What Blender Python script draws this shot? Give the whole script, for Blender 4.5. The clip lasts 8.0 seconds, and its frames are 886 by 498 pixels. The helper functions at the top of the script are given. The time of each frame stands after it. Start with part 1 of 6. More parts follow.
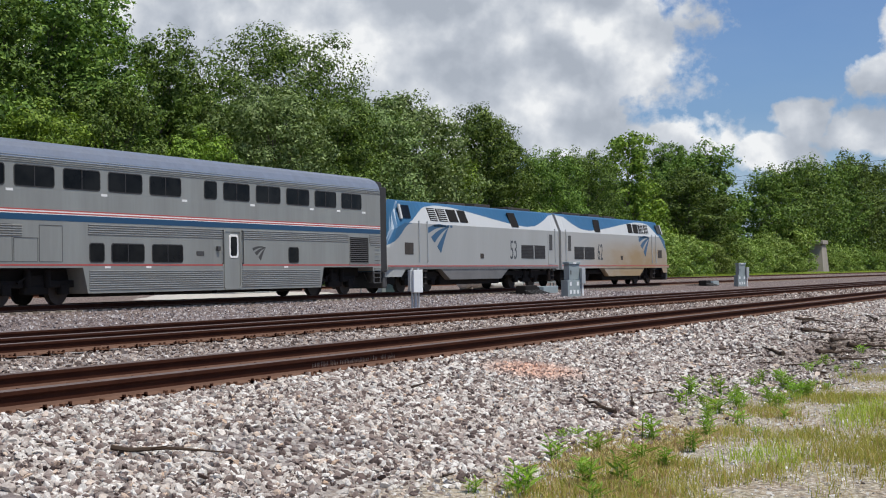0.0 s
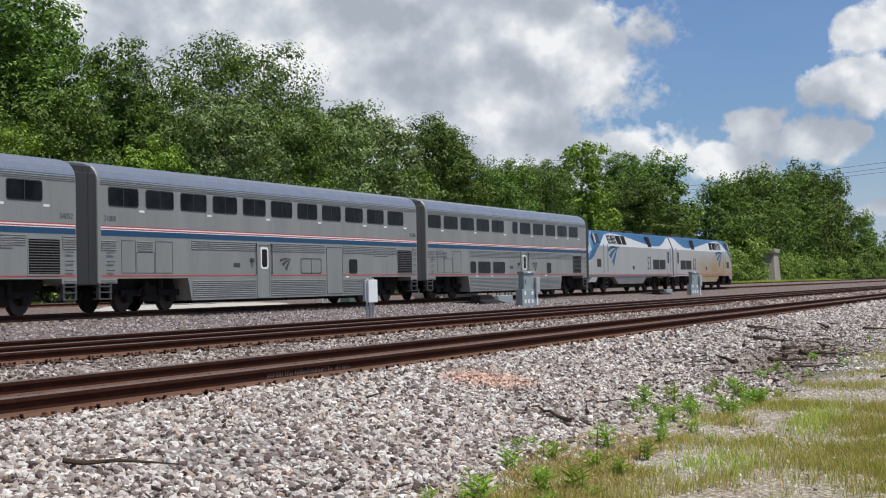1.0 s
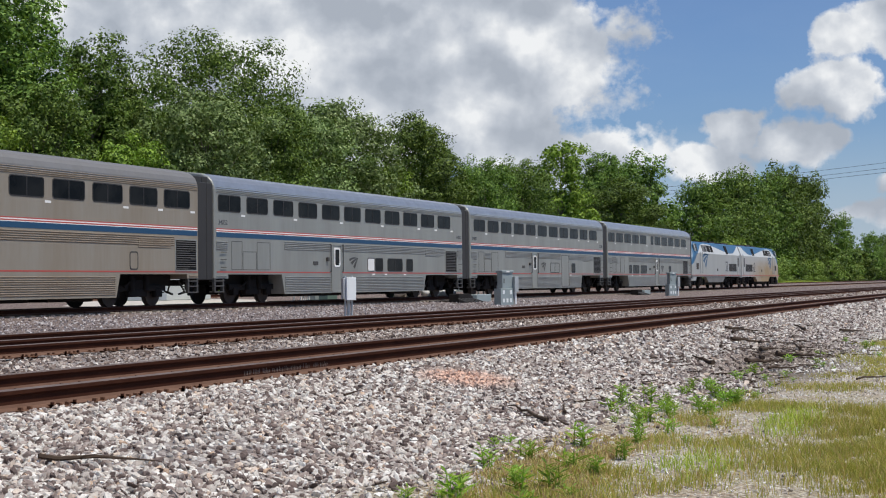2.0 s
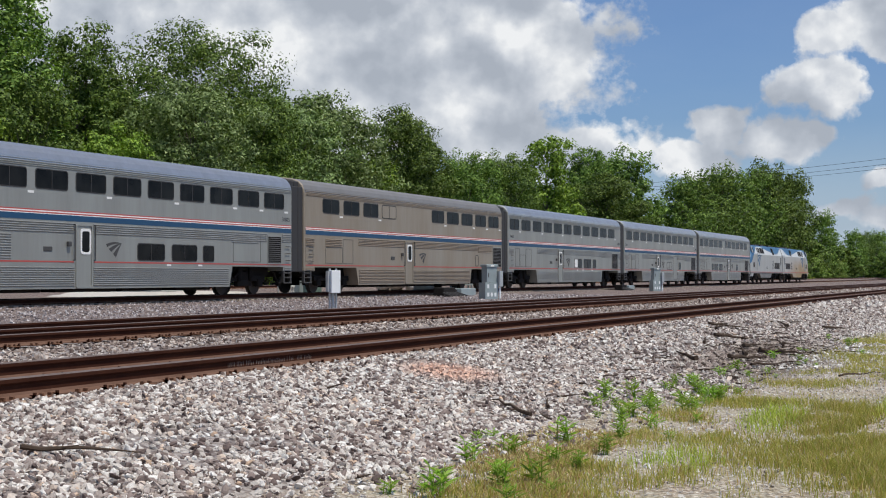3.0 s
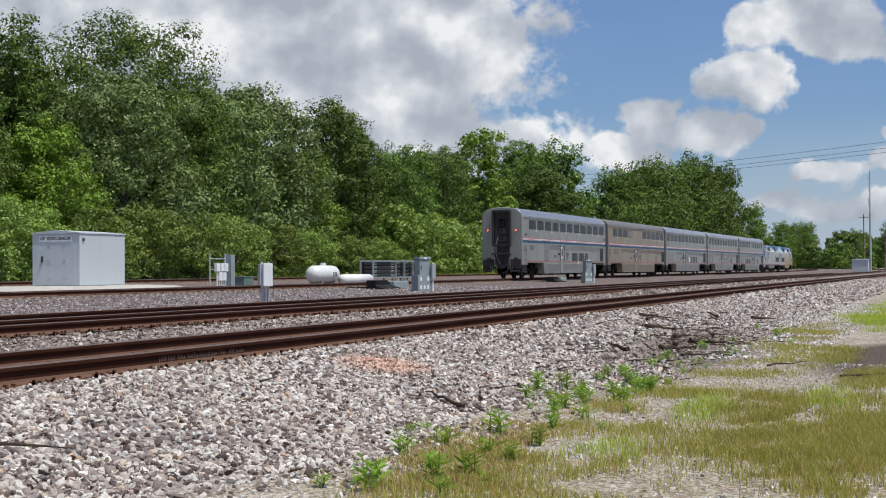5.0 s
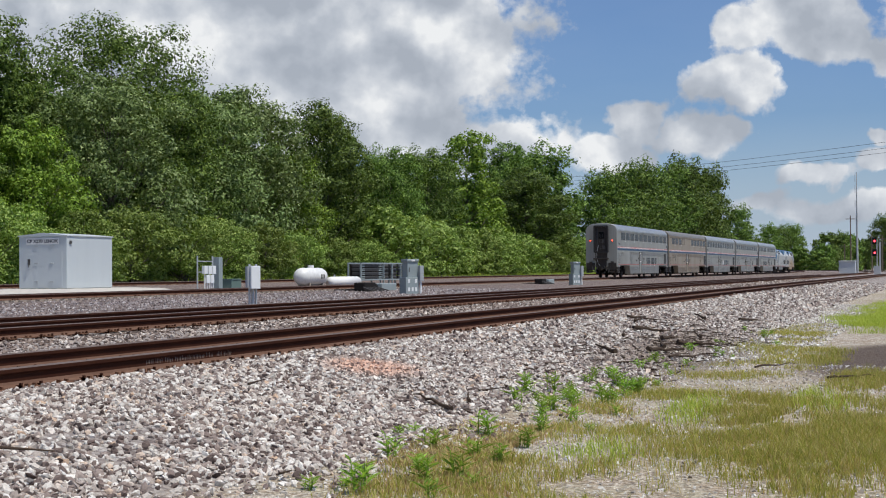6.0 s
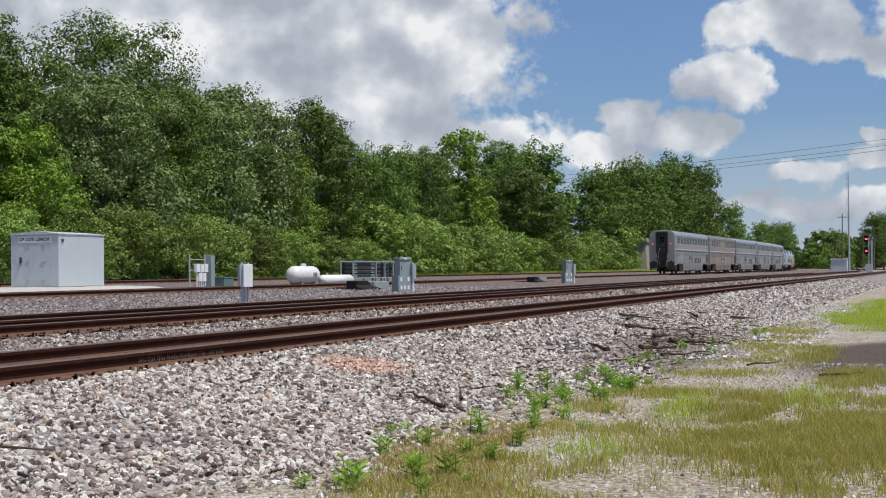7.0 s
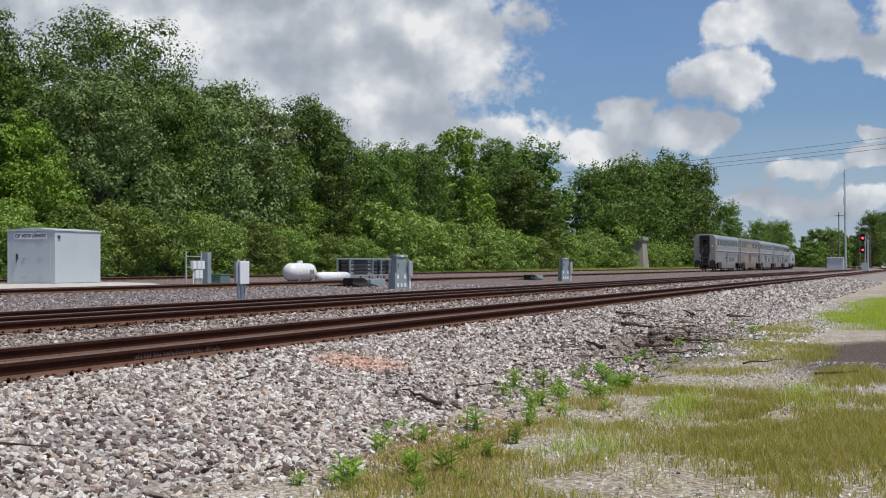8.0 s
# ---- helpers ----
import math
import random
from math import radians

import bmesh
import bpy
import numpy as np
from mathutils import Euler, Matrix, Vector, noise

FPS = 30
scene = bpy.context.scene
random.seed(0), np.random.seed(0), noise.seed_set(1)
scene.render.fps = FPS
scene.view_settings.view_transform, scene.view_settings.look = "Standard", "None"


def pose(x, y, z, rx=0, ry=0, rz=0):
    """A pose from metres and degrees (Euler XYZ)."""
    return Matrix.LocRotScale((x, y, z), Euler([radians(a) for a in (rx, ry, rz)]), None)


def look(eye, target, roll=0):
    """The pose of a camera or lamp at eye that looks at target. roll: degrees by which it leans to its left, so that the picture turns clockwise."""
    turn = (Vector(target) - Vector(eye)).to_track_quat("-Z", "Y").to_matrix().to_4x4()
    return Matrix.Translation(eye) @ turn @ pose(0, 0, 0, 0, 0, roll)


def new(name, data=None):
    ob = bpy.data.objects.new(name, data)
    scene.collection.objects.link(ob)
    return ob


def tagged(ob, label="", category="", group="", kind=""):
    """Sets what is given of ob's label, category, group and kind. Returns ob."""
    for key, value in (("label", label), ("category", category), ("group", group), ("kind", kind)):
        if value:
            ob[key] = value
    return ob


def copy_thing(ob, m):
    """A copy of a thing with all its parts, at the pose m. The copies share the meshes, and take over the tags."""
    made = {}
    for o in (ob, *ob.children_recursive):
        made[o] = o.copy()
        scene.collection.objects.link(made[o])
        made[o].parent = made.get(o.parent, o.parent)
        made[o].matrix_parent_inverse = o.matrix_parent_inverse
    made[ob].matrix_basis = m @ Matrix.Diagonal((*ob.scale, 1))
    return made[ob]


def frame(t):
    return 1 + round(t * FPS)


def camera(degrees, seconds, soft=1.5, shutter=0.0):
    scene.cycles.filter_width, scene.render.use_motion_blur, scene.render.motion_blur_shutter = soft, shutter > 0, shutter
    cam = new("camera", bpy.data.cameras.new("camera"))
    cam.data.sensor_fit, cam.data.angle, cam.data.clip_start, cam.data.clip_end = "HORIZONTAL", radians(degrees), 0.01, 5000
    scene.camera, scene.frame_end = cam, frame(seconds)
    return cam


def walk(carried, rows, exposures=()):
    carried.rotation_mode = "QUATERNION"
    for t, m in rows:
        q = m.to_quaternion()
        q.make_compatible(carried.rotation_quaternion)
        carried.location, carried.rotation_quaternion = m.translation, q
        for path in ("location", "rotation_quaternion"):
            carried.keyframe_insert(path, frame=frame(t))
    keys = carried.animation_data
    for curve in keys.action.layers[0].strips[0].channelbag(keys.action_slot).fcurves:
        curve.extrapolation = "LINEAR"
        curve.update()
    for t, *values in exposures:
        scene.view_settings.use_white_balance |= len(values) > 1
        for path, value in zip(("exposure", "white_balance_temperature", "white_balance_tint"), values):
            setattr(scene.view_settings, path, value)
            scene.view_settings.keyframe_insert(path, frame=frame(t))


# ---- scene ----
# ---------------------------------------------------------------- camera
cam = camera(34.82, 8.0, 1.1)
EYE = 0.85
# seconds, heading, pitch, lean (degrees); the camera stands on one spot and pans along the track
PAN = [
    (0.0, -63.537, 1.093, 0.884), (0.5, -64.623, 1.288, 1.112), (1.0, -65.37, 1.456, 1.131),
    (1.5, -65.877, 1.474, 0.921), (3.0, -66.862, 1.124, 0.099), (3.5, -67.441, 1.064, 0.196),
    (4.0, -68.253, 0.959, 0.284), (4.5, -69.041, 0.851, 0.354), (5.0, -69.588, 0.811, 0.341),
    (6.5, -70.219, 0.895, 0.47), (7.0, -70.385, 0.821, 0.443), (7.5, -70.492, 0.755, 0.339),
    (8.0, -70.523, 0.72, 0.286),
]
walk(cam, [(t, pose(0, 0, EYE, 90 + pitch, lean, head)) for t, head, pitch, lean in PAN],
     [(0.0, 0.02), (3.5, -0.02), (7.5, -0.04), (8.0, -0.10)])

# ---------------------------------------------------------------- light
SUN_EL, SUN_AZ = 67.0, -104.0        # degrees; azimuth from +x towards +y
sun = new("sun", bpy.data.lights.new("sun", "SUN"))
sun.data.energy, sun.data.angle, sun.data.color = 4.3, radians(0.6), (0.985, 0.945, 0.87)
se, sa = radians(SUN_EL), radians(SUN_AZ)
SUN_DIR = Vector((math.cos(se) * math.cos(sa), math.cos(se) * math.sin(sa), math.sin(se)))
sun.matrix_world = look(SUN_DIR * 100, (0, 0, 0))


def node(nt, kind, **sets):
    n = nt.nodes.new(kind)
    for key, value in sets.items():
        if key in n.inputs:
            n.inputs[key].default_value = value
        else:
            n.inputs[int(key[1:])].default_value = value
    return n


def mathn(nt, op, a, b=None, c=None, clamp=False):
    n = nt.nodes.new("ShaderNodeMath")
    n.operation, n.use_clamp = op, clamp
    for i, v in enumerate((a, b, c)):
        if v is None:
            continue
        if isinstance(v, (int, float)):
            n.inputs[i].default_value = v
        else:
            nt.links.new(v, n.inputs[i])
    return n.outputs[0]


def vecn(nt, op, a, b):
    n = nt.nodes.new("ShaderNodeVectorMath")
    n.operation = op
    for i, v in enumerate((a, b)):
        if isinstance(v, (tuple, list, Vector)):
            n.inputs[i].default_value = v
        else:
            nt.links.new(v, n.inputs[i])
    return n.outputs["Value"] if op in ("DOT_PRODUCT", "LENGTH", "DISTANCE") else n.outputs["Vector"]


def mixc(nt, fac, a, b, blend="MIX"):
    n = nt.nodes.new("ShaderNodeMix")
    n.data_type, n.blend_type = "RGBA", blend
    for sock, v in ((n.inputs[0], fac), (n.inputs[6], a), (n.inputs[7], b)):
        if isinstance(v, (int, float)):
            sock.default_value = v
        elif isinstance(v, (tuple, list)):
            sock.default_value = (*v, 1) if len(v) == 3 else v
        else:
            nt.links.new(v, sock)
    return n.outputs[2]


def ramp(nt, fac, stops):
    n = nt.nodes.new("ShaderNodeValToRGB")
    el = n.color_ramp.elements
    while len(el) < len(stops):
        el.new(0.5)
    for e, (p, col) in zip(el, stops):
        e.position = p
        e.color = (*col, 1) if not isinstance(col, (int, float)) else (col, col, col, 1)
    nt.links.new(fac, n.inputs[0])
    return n.outputs[0]


def noisen(nt, vec, scale, detail=5.0, rough=0.55, out=0):
    n = nt.nodes.new("ShaderNodeTexNoise")
    n.inputs["Scale"].default_value, n.inputs["Detail"].default_value, n.inputs["Roughness"].default_value = scale, detail, rough
    if vec is not None:
        nt.links.new(vec, n.inputs["Vector"])
    return n.outputs[out]


def build_world():
    w = bpy.data.worlds.new("sky")
    scene.world = w
    w.use_nodes = True
    nt = w.node_tree
    nt.nodes.clear()
    out = nt.nodes.new("ShaderNodeOutputWorld")
    bg = nt.nodes.new("ShaderNodeBackground")
    nt.links.new(bg.outputs[0], out.inputs[0])
    sky = nt.nodes.new("ShaderNodeTexSky")
    sky.sky_type, sky.sun_disc = "NISHITA", False
    sky.sun_elevation, sky.sun_rotation = radians(SUN_EL), radians(90 - SUN_AZ)
    sky.air_density, sky.dust_density, sky.ozone_density = 1.0, 1.0, 1.6
    co = nt.nodes.new("ShaderNodeTexCoord").outputs["Generated"]
    # flat coordinates round the heading along which the clouds stand, one unit = 45 degrees
    h = radians(19.5)
    fwd = vecn(nt, "DOT_PRODUCT", co, (math.cos(h), math.sin(h), 0))
    fwd = mathn(nt, "MAXIMUM", mathn(nt, "ABSOLUTE", fwd), 0.15)
    u = mathn(nt, "DIVIDE", vecn(nt, "DOT_PRODUCT", co, (math.sin(h), -math.cos(h), 0)), fwd)
    v = mathn(nt, "DIVIDE", vecn(nt, "DOT_PRODUCT", co, (0, 0, 1)), fwd)
    cmb = nt.nodes.new("ShaderNodeCombineXYZ")
    nt.links.new(u, cmb.inputs[0])
    nt.links.new(v, cmb.inputs[1])
    p = cmb.outputs[0]

    # cumulus banks: centre and half size
    banks = [(-0.10, 0.170, 0.150, 0.085, 1), (-0.17, 0.115, 0.12, 0.055, 1), (-0.045, 0.115, 0.075, 0.055, 1), (0.0, 0.165, 0.055, 0.060, 0.95), (0.03, 0.085, 0.055, 0.030, 0.95), (-0.30, 0.17, 0.16, 0.08, 1), (-0.07, 0.27, 0.13, 0.06, 1),
             (0.138, 0.108, 0.038, 0.022, 0.85), (0.170, 0.092, 0.045, 0.022, 0.8), (0.11, 0.078, 0.060, 0.020, 0.75), (0.205, 0.130, 0.040, 0.022, 0.9), (0.205, 0.163, 0.034, 0.022, 0.8), (0.26, 0.165, 0.055, 0.022, 0.85), (0.31, 0.162, 0.055, 0.02, 0.85), (0.255, 0.185, 0.045, 0.02, 0.9),
             (0.40, 0.19, 0.14, 0.05, 1), (0.258, 0.064, 0.035, 0.011, 0.9), (0.31, 0.074, 0.03, 0.012, 0.9), (0.305, 0.092, 0.02, 0.007, 0.85), (0.29, 0.042, 0.10, 0.014, 0.55), (0.22, 0.048, 0.06, 0.012, 0.5), (-0.6, 0.2, 0.25, 0.12, 1), (0.7, 0.2, 0.2, 0.08, 1)]

    def shape(vec):
        total = None
        for cu, cv, ru, rv, peak in banks:
            d = vecn(nt, "MULTIPLY", vecn(nt, "SUBTRACT", vec, (cu, cv, 0)), (1 / ru, 1 / rv, 0))
            b = mathn(nt, "SUBTRACT", float(peak), vecn(nt, "LENGTH", d, (0, 0, 0)))
            total = b if total is None else mathn(nt, "SMOOTH_MAX", total, b, 0.2)
        return mathn(nt, "MAXIMUM", total, -0.9)

    def puffs(vec, scale, rough, weight):
        return mathn(nt, "MULTIPLY", mathn(nt, "SUBTRACT", noisen(nt, vec, scale, 8, rough), 0.5), weight)

    def relief(vec):
        return mathn(nt, "ADD", puffs(vec, 11, 0.48, 3.4), puffs(vec, 30, 0.45, 0.9))

    stray = nt.nodes.new("ShaderNodeTexNoise")
    stray.inputs["Scale"].default_value, stray.inputs["Detail"].default_value = 14, 5
    nt.links.new(p, stray.inputs["Vector"])
    ragged = vecn(nt, "ADD", p, vecn(nt, "MULTIPLY", vecn(nt, "SUBTRACT", stray.outputs["Color"], (0.5, 0.5, 0.5)), (0.10, 0.05, 0.0)))
    f0 = mathn(nt, "ADD", mathn(nt, "MULTIPLY", shape(ragged), 1.35), mathn(nt, "ADD", puffs(p, 18, 0.6, 2.4), puffs(p, 5, 0.5, 0.7)))
    g0, g1 = relief(p), relief(vecn(nt, "ADD", p, (0.009, 0.020, 0)))
    cover = mathn(nt, "MULTIPLY", mathn(nt, "ADD", f0, 0.08), 3.6, clamp=True)
    lit = mathn(nt, "ADD", mathn(nt, "MULTIPLY", mathn(nt, "SUBTRACT", g0, g1), 1.25), 0.47, clamp=True)
    body = ramp(nt, lit, [(0.0, (4.7, 5.2, 6.0)), (0.35, (5.8, 6.3, 7.1)), (0.7, (7.7, 8.1, 8.7)), (1.0, (10.2, 10.4, 10.6))])
    # a thin veil of high cloud
    veil = mathn(nt, "MULTIPLY", noisen(nt, vecn(nt, "MULTIPLY", p, (1.0, 3.0, 1.0)), 6, 6, 0.6), 0.12)
    blue = mixc(nt, 1.0, sky.outputs[0], (0.68, 0.89, 1.22), "MULTIPLY")
    low = mathn(nt, "SUBTRACT", 1.0, mathn(nt, "MULTIPLY", v, 9.0), clamp=True)
    blue = mixc(nt, mathn(nt, "MULTIPLY", low, 0.65), blue, (6.4, 7.5, 9.2))
    blue = mixc(nt, veil, blue, (6.5, 7.2, 8.2))
    col = mixc(nt, cover, blue, body)
    nt.links.new(col, bg.inputs[0])
    bg.inputs[1].default_value = 0.085


build_world()

# ---------------------------------------------------------------- materials


def material(name):
    m = bpy.data.materials.new(name)
    m.use_nodes = True
    nt = m.node_tree
    bsdf = nt.nodes["Principled BSDF"]
    return m, nt, bsdf


def coords(nt, kind="Object"):
    return nt.nodes.new("ShaderNodeTexCoord").outputs[kind]


def world_pos(nt):
    return nt.nodes.new("ShaderNodeNewGeometry").outputs["Position"]


def bump(nt, bsdf, height, strength=0.3, dist=0.01):
    b = nt.nodes.new("ShaderNodeBump")
    b.inputs["Strength"].default_value, b.inputs["Distance"].default_value = strength, dist
    nt.links.new(height, b.inputs["Height"])
    nt.links.new(b.outputs[0], bsdf.inputs["Normal"])


def worn(name, base, dark, rough=0.5, metal=0.0, scale=2.0, amount=0.5, streak=False, bumps=0.1, fine=60, spec=0.5):
    """Paint or metal with stains at two scales."""
    m, nt, b = material(name)
    co = coords(nt)
    if streak:
        co = vecn(nt, "MULTIPLY", co, (1.0, 1.0, 0.12))
    n1 = noisen(nt, co, scale, 6, 0.6)
    n2 = noisen(nt, co, fine, 3, 0.5)
    f = mathn(nt, "ADD", mathn(nt, "MULTIPLY", n1, 0.8), mathn(nt, "MULTIPLY", n2, 0.25))
    fac = mathn(nt, "MULTIPLY", mathn(nt, "SUBTRACT", f, 0.38, clamp=True), amount * 3, clamp=True)
    nt.links.new(mixc(nt, fac, base, dark), b.inputs["Base Color"])
    nt.links.new(mathn(nt, "ADD", mathn(nt, "MULTIPLY", n1, 0.25), rough - 0.12), b.inputs["Roughness"])
    b.inputs["Metallic"].default_value = metal
    b.inputs["Specular IOR Level"].default_value = spec
    if bumps:
        bump(nt, b, n2, bumps, 0.003)
    return m


def island(name, stops, rough=0.9, fine=40, fine_amount=0.35, bumps=0.4, dist=0.01, patch=None):
    """Loose pieces: a colour for each island, with grain."""
    m, nt, b = material(name)
    geo = nt.nodes.new("ShaderNodeNewGeometry")
    col = ramp(nt, geo.outputs["Random Per Island"], stops)
    n = noisen(nt, geo.outputs["Position"], fine, 4, 0.6)
    col = mixc(nt, fine_amount, col, ramp(nt, n, [(0.3, 0.25), (0.7, 1.0)]), "MULTIPLY")
    for (px, py, pz, rx, ry), tone in patch or ():
        d = vecn(nt, "LENGTH", vecn(nt, "MULTIPLY", vecn(nt, "SUBTRACT", geo.outputs["Position"], (px, py, pz)), (1 / rx, 1 / ry, 0.5)), (0, 0, 0))
        near = mathn(nt, "MULTIPLY", mathn(nt, "SUBTRACT", 1.0, d, clamp=True), 1.6, clamp=True)
        near = mathn(nt, "MULTIPLY", near, mathn(nt, "MULTIPLY", geo.outputs["Random Per Island"], 1.5), clamp=True)
        col = mixc(nt, near, col, tone)
    nt.links.new(col, b.inputs["Base Color"])
    b.inputs["Roughness"].default_value = rough
    if bumps:
        bump(nt, b, n, bumps, dist)
    return m


STONE_TONES = [(0.0, (0.075, 0.052, 0.044)), (0.15, (0.18, 0.13, 0.112)), (0.3, (0.31, 0.245, 0.21)), (0.45, (0.42, 0.355, 0.31)), (0.62, (0.55, 0.495, 0.435)), (0.77, (0.70, 0.65, 0.585)),
               (0.9, (0.83, 0.795, 0.73)), (0.955, (0.54, 0.37, 0.25)), (1.0, (0.78, 0.73, 0.66))]
M_STONE = island("ballast_stone", STONE_TONES, 0.9, 55, 0.4, 0.5, 0.006, [((15.9, 6.7, -0.35, 1.0, 0.7), (0.66, 0.42, 0.31)), ((27.0, 4.9, -0.6, 7.0, 1.0), (0.29, 0.235, 0.19))])
M_GRAVEL = island("pale_gravel_chip", [(0, (0.22, 0.18, 0.14)), (0.3, (0.48, 0.43, 0.37)), (0.7, (0.74, 0.70, 0.63)), (1, (0.88, 0.86, 0.81))], 0.9, 55, 0.3, 0.3, 0.004)
M_STONE_FAR = island("crossing_stone", [(0, (0.13, 0.10, 0.095)), (0.4, (0.27, 0.225, 0.215)), (0.75, (0.42, 0.37, 0.355)), (1, (0.62, 0.58, 0.56))], 0.9, 40, 0.3, 0.3, 0.006)


M_STONE_GAP = island("rust_dusted_stone", [(0, (0.07, 0.048, 0.038)), (0.3, (0.20, 0.145, 0.118)), (0.6, (0.38, 0.30, 0.25)), (0.85, (0.58, 0.50, 0.43)), (1, (0.78, 0.72, 0.65))], 0.9, 50, 0.35, 0.4, 0.006)


def ground_material():
    m, nt, b = material("ground_earth")
    pos = world_pos(nt)
    sep = nt.nodes.new("ShaderNodeSeparateXYZ")
    nt.links.new(pos, sep.inputs[0])
    ahead = mathn(nt, "MINIMUM", mathn(nt, "MAXIMUM", mathn(nt, "SUBTRACT", sep.outputs[0], 236.0), 0.0), 560.0)
    y = mathn(nt, "SUBTRACT", sep.outputs[1], mathn(nt, "MULTIPLY", mathn(nt, "MULTIPLY", ahead, ahead), 1 / 3500))
    big = noisen(nt, pos, 0.35, 6, 0.6)
    mid = noisen(nt, pos, 2.2, 6, 0.65)
    fine = noisen(nt, pos, 22, 4, 0.7)
    vor = nt.nodes.new("ShaderNodeTexVoronoi")
    vor.inputs["Scale"].default_value = 16
    nt.links.new(pos, vor.inputs["Vector"])
    # gravelly soil with pale limestone patches, thin grass over it
    soil = mixc(nt, ramp(nt, mid, [(0.42, 0), (0.6, 1)]), (0.40, 0.30, 0.20), (0.80, 0.74, 0.65))
    grain = nt.nodes.new("ShaderNodeTexVoronoi")
    grain.inputs["Scale"].default_value = 38
    nt.links.new(pos, grain.inputs["Vector"])
    soil = mixc(nt, 0.6, soil, ramp(nt, grain.outputs["Color"], [(0.1, (0.20, 0.14, 0.09)), (0.5, (0.50, 0.42, 0.32)), (0.9, (0.90, 0.86, 0.78))]))
    soil = mixc(nt, ramp(nt, fine, [(0.42, 0), (0.62, 0.85)]), soil, (0.15, 0.11, 0.07))
    mud_d = vecn(nt, "LENGTH", vecn(nt, "MULTIPLY", vecn(nt, "SUBTRACT", pos, (25.5, 1.0, -0.7)), (0.2, 0.75, 0.0)), (0, 0, 0))
    mud = mathn(nt, "MULTIPLY", mathn(nt, "SUBTRACT", mathn(nt, "ADD", 1.1, mathn(nt, "MULTIPLY", mid, 0.4)), mud_d, clamp=True), 2.5, clamp=True)
    soil = mixc(nt, mathn(nt, "MULTIPLY", mud, 0.95), soil, (0.085, 0.057, 0.04))
    moss = mathn(nt, "MULTIPLY", ramp(nt, mathn(nt, "ADD", mathn(nt, "MULTIPLY", big, 0.6), mathn(nt, "MULTIPLY", mid, 0.4)), [(0.47, 0), (0.6, 1)]), 0.5)
    moss = mathn(nt, "MULTIPLY", moss, mathn(nt, "SUBTRACT", 1.0, mud, clamp=True))
    soil = mixc(nt, moss, soil, (0.27, 0.23, 0.10))
    # brown litter along the foot of the bank
    foot = vecn(nt, "LENGTH", vecn(nt, "MULTIPLY", vecn(nt, "SUBTRACT", pos, (26.5, 4.5, -0.6)), (0.11, 0.8, 0.0)), (0, 0, 0))
    foot = mathn(nt, "MULTIPLY", mathn(nt, "SUBTRACT", mathn(nt, "ADD", 0.7, mathn(nt, "MULTIPLY", mid, 0.8)), foot, clamp=True), 1.6, clamp=True)
    soil = mixc(nt, mathn(nt, "MULTIPLY", foot, 0.8), soil, (0.13, 0.095, 0.07))
    # crushed stone bed, browner by the far tracks
    bed_tone = ramp(nt, vor.outputs["Color"], [(0.0, (0.09, 0.066, 0.058)), (0.35, (0.22, 0.18, 0.16)), (0.7, (0.38, 0.335, 0.30)), (1.0, (0.68, 0.64, 0.59))])
    bed_tone = mixc(nt, mathn(nt, "MULTIPLY", fine, 0.35), bed_tone, (0.16, 0.13, 0.125))
    far = ramp(nt, mathn(nt, "DIVIDE", y, 60.0), [(0.27, 0), (0.31, 1)])
    bed_tone = mixc(nt, mathn(nt, "MULTIPLY", far, 0.85), bed_tone, mixc(nt, 1.0, bed_tone, (0.58, 0.49, 0.46), "MULTIPLY"))
    edge = mathn(nt, "ADD", y, mathn(nt, "MULTIPLY", mathn(nt, "SUBTRACT", big, 0.5), 1.2))
    bed = ramp(nt, mathn(nt, "DIVIDE", edge, 60.0), [(0.079, 0), (0.086, 1)])
    col = mixc(nt, bed, soil, bed_tone)
    wood = ramp(nt, mathn(nt, "DIVIDE", edge, 60.0), [(0.815, 0), (0.83, 1)])
    col = mixc(nt, wood, col, (0.10, 0.13, 0.045))
    nt.links.new(col, b.inputs["Base Color"])
    b.inputs["Roughness"].default_value = 0.95
    hgt = mathn(nt, "ADD", vor.outputs["Distance"], mathn(nt, "MULTIPLY", fine, 0.5))
    bump(nt, b, hgt, 1.0, 0.05)
    return m


M_GROUND = ground_material()
M_PAD = worn("pale_gravel", (0.50, 0.47, 0.42), (0.32, 0.29, 0.25), 0.95, 0, 3, 0.5, False, 0.8, 25)
# rust darkened further: shade below the rail head is in the colour
M_RAIL = worn("shaded_rusty_steel", (0.044, 0.015, 0.009), (0.08, 0.032, 0.018), 0.9, 0.0, 3, 0.6, False, 0.3, 40, 0.08)
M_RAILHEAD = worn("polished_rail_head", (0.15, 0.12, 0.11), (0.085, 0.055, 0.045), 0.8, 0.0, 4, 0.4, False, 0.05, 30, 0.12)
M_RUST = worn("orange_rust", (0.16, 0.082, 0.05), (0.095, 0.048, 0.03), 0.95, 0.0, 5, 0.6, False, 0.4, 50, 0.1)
# rail foot: same rust painted lighter, as the sunlit strip below the web
M_RAILFOOT = worn("sunlit_brown_foot", (0.16, 0.092, 0.064), (0.10, 0.052, 0.034), 0.95, 0.0, 4, 0.6, False, 0.3, 40, 0.1)
M_TIE = worn("weathered_tie_wood", (0.20, 0.15, 0.12), (0.09, 0.065, 0.05), 0.95, 0, 3, 0.6, False, 0.6, 50)
# lighter copy of the tie wood; sunlight on the tie ends is painted in
M_TIE_SUNLIT = worn("sunlit_tie_wood", (0.42, 0.35, 0.28), (0.26, 0.21, 0.165), 0.95, 0, 3, 0.5, False, 0.6, 50)
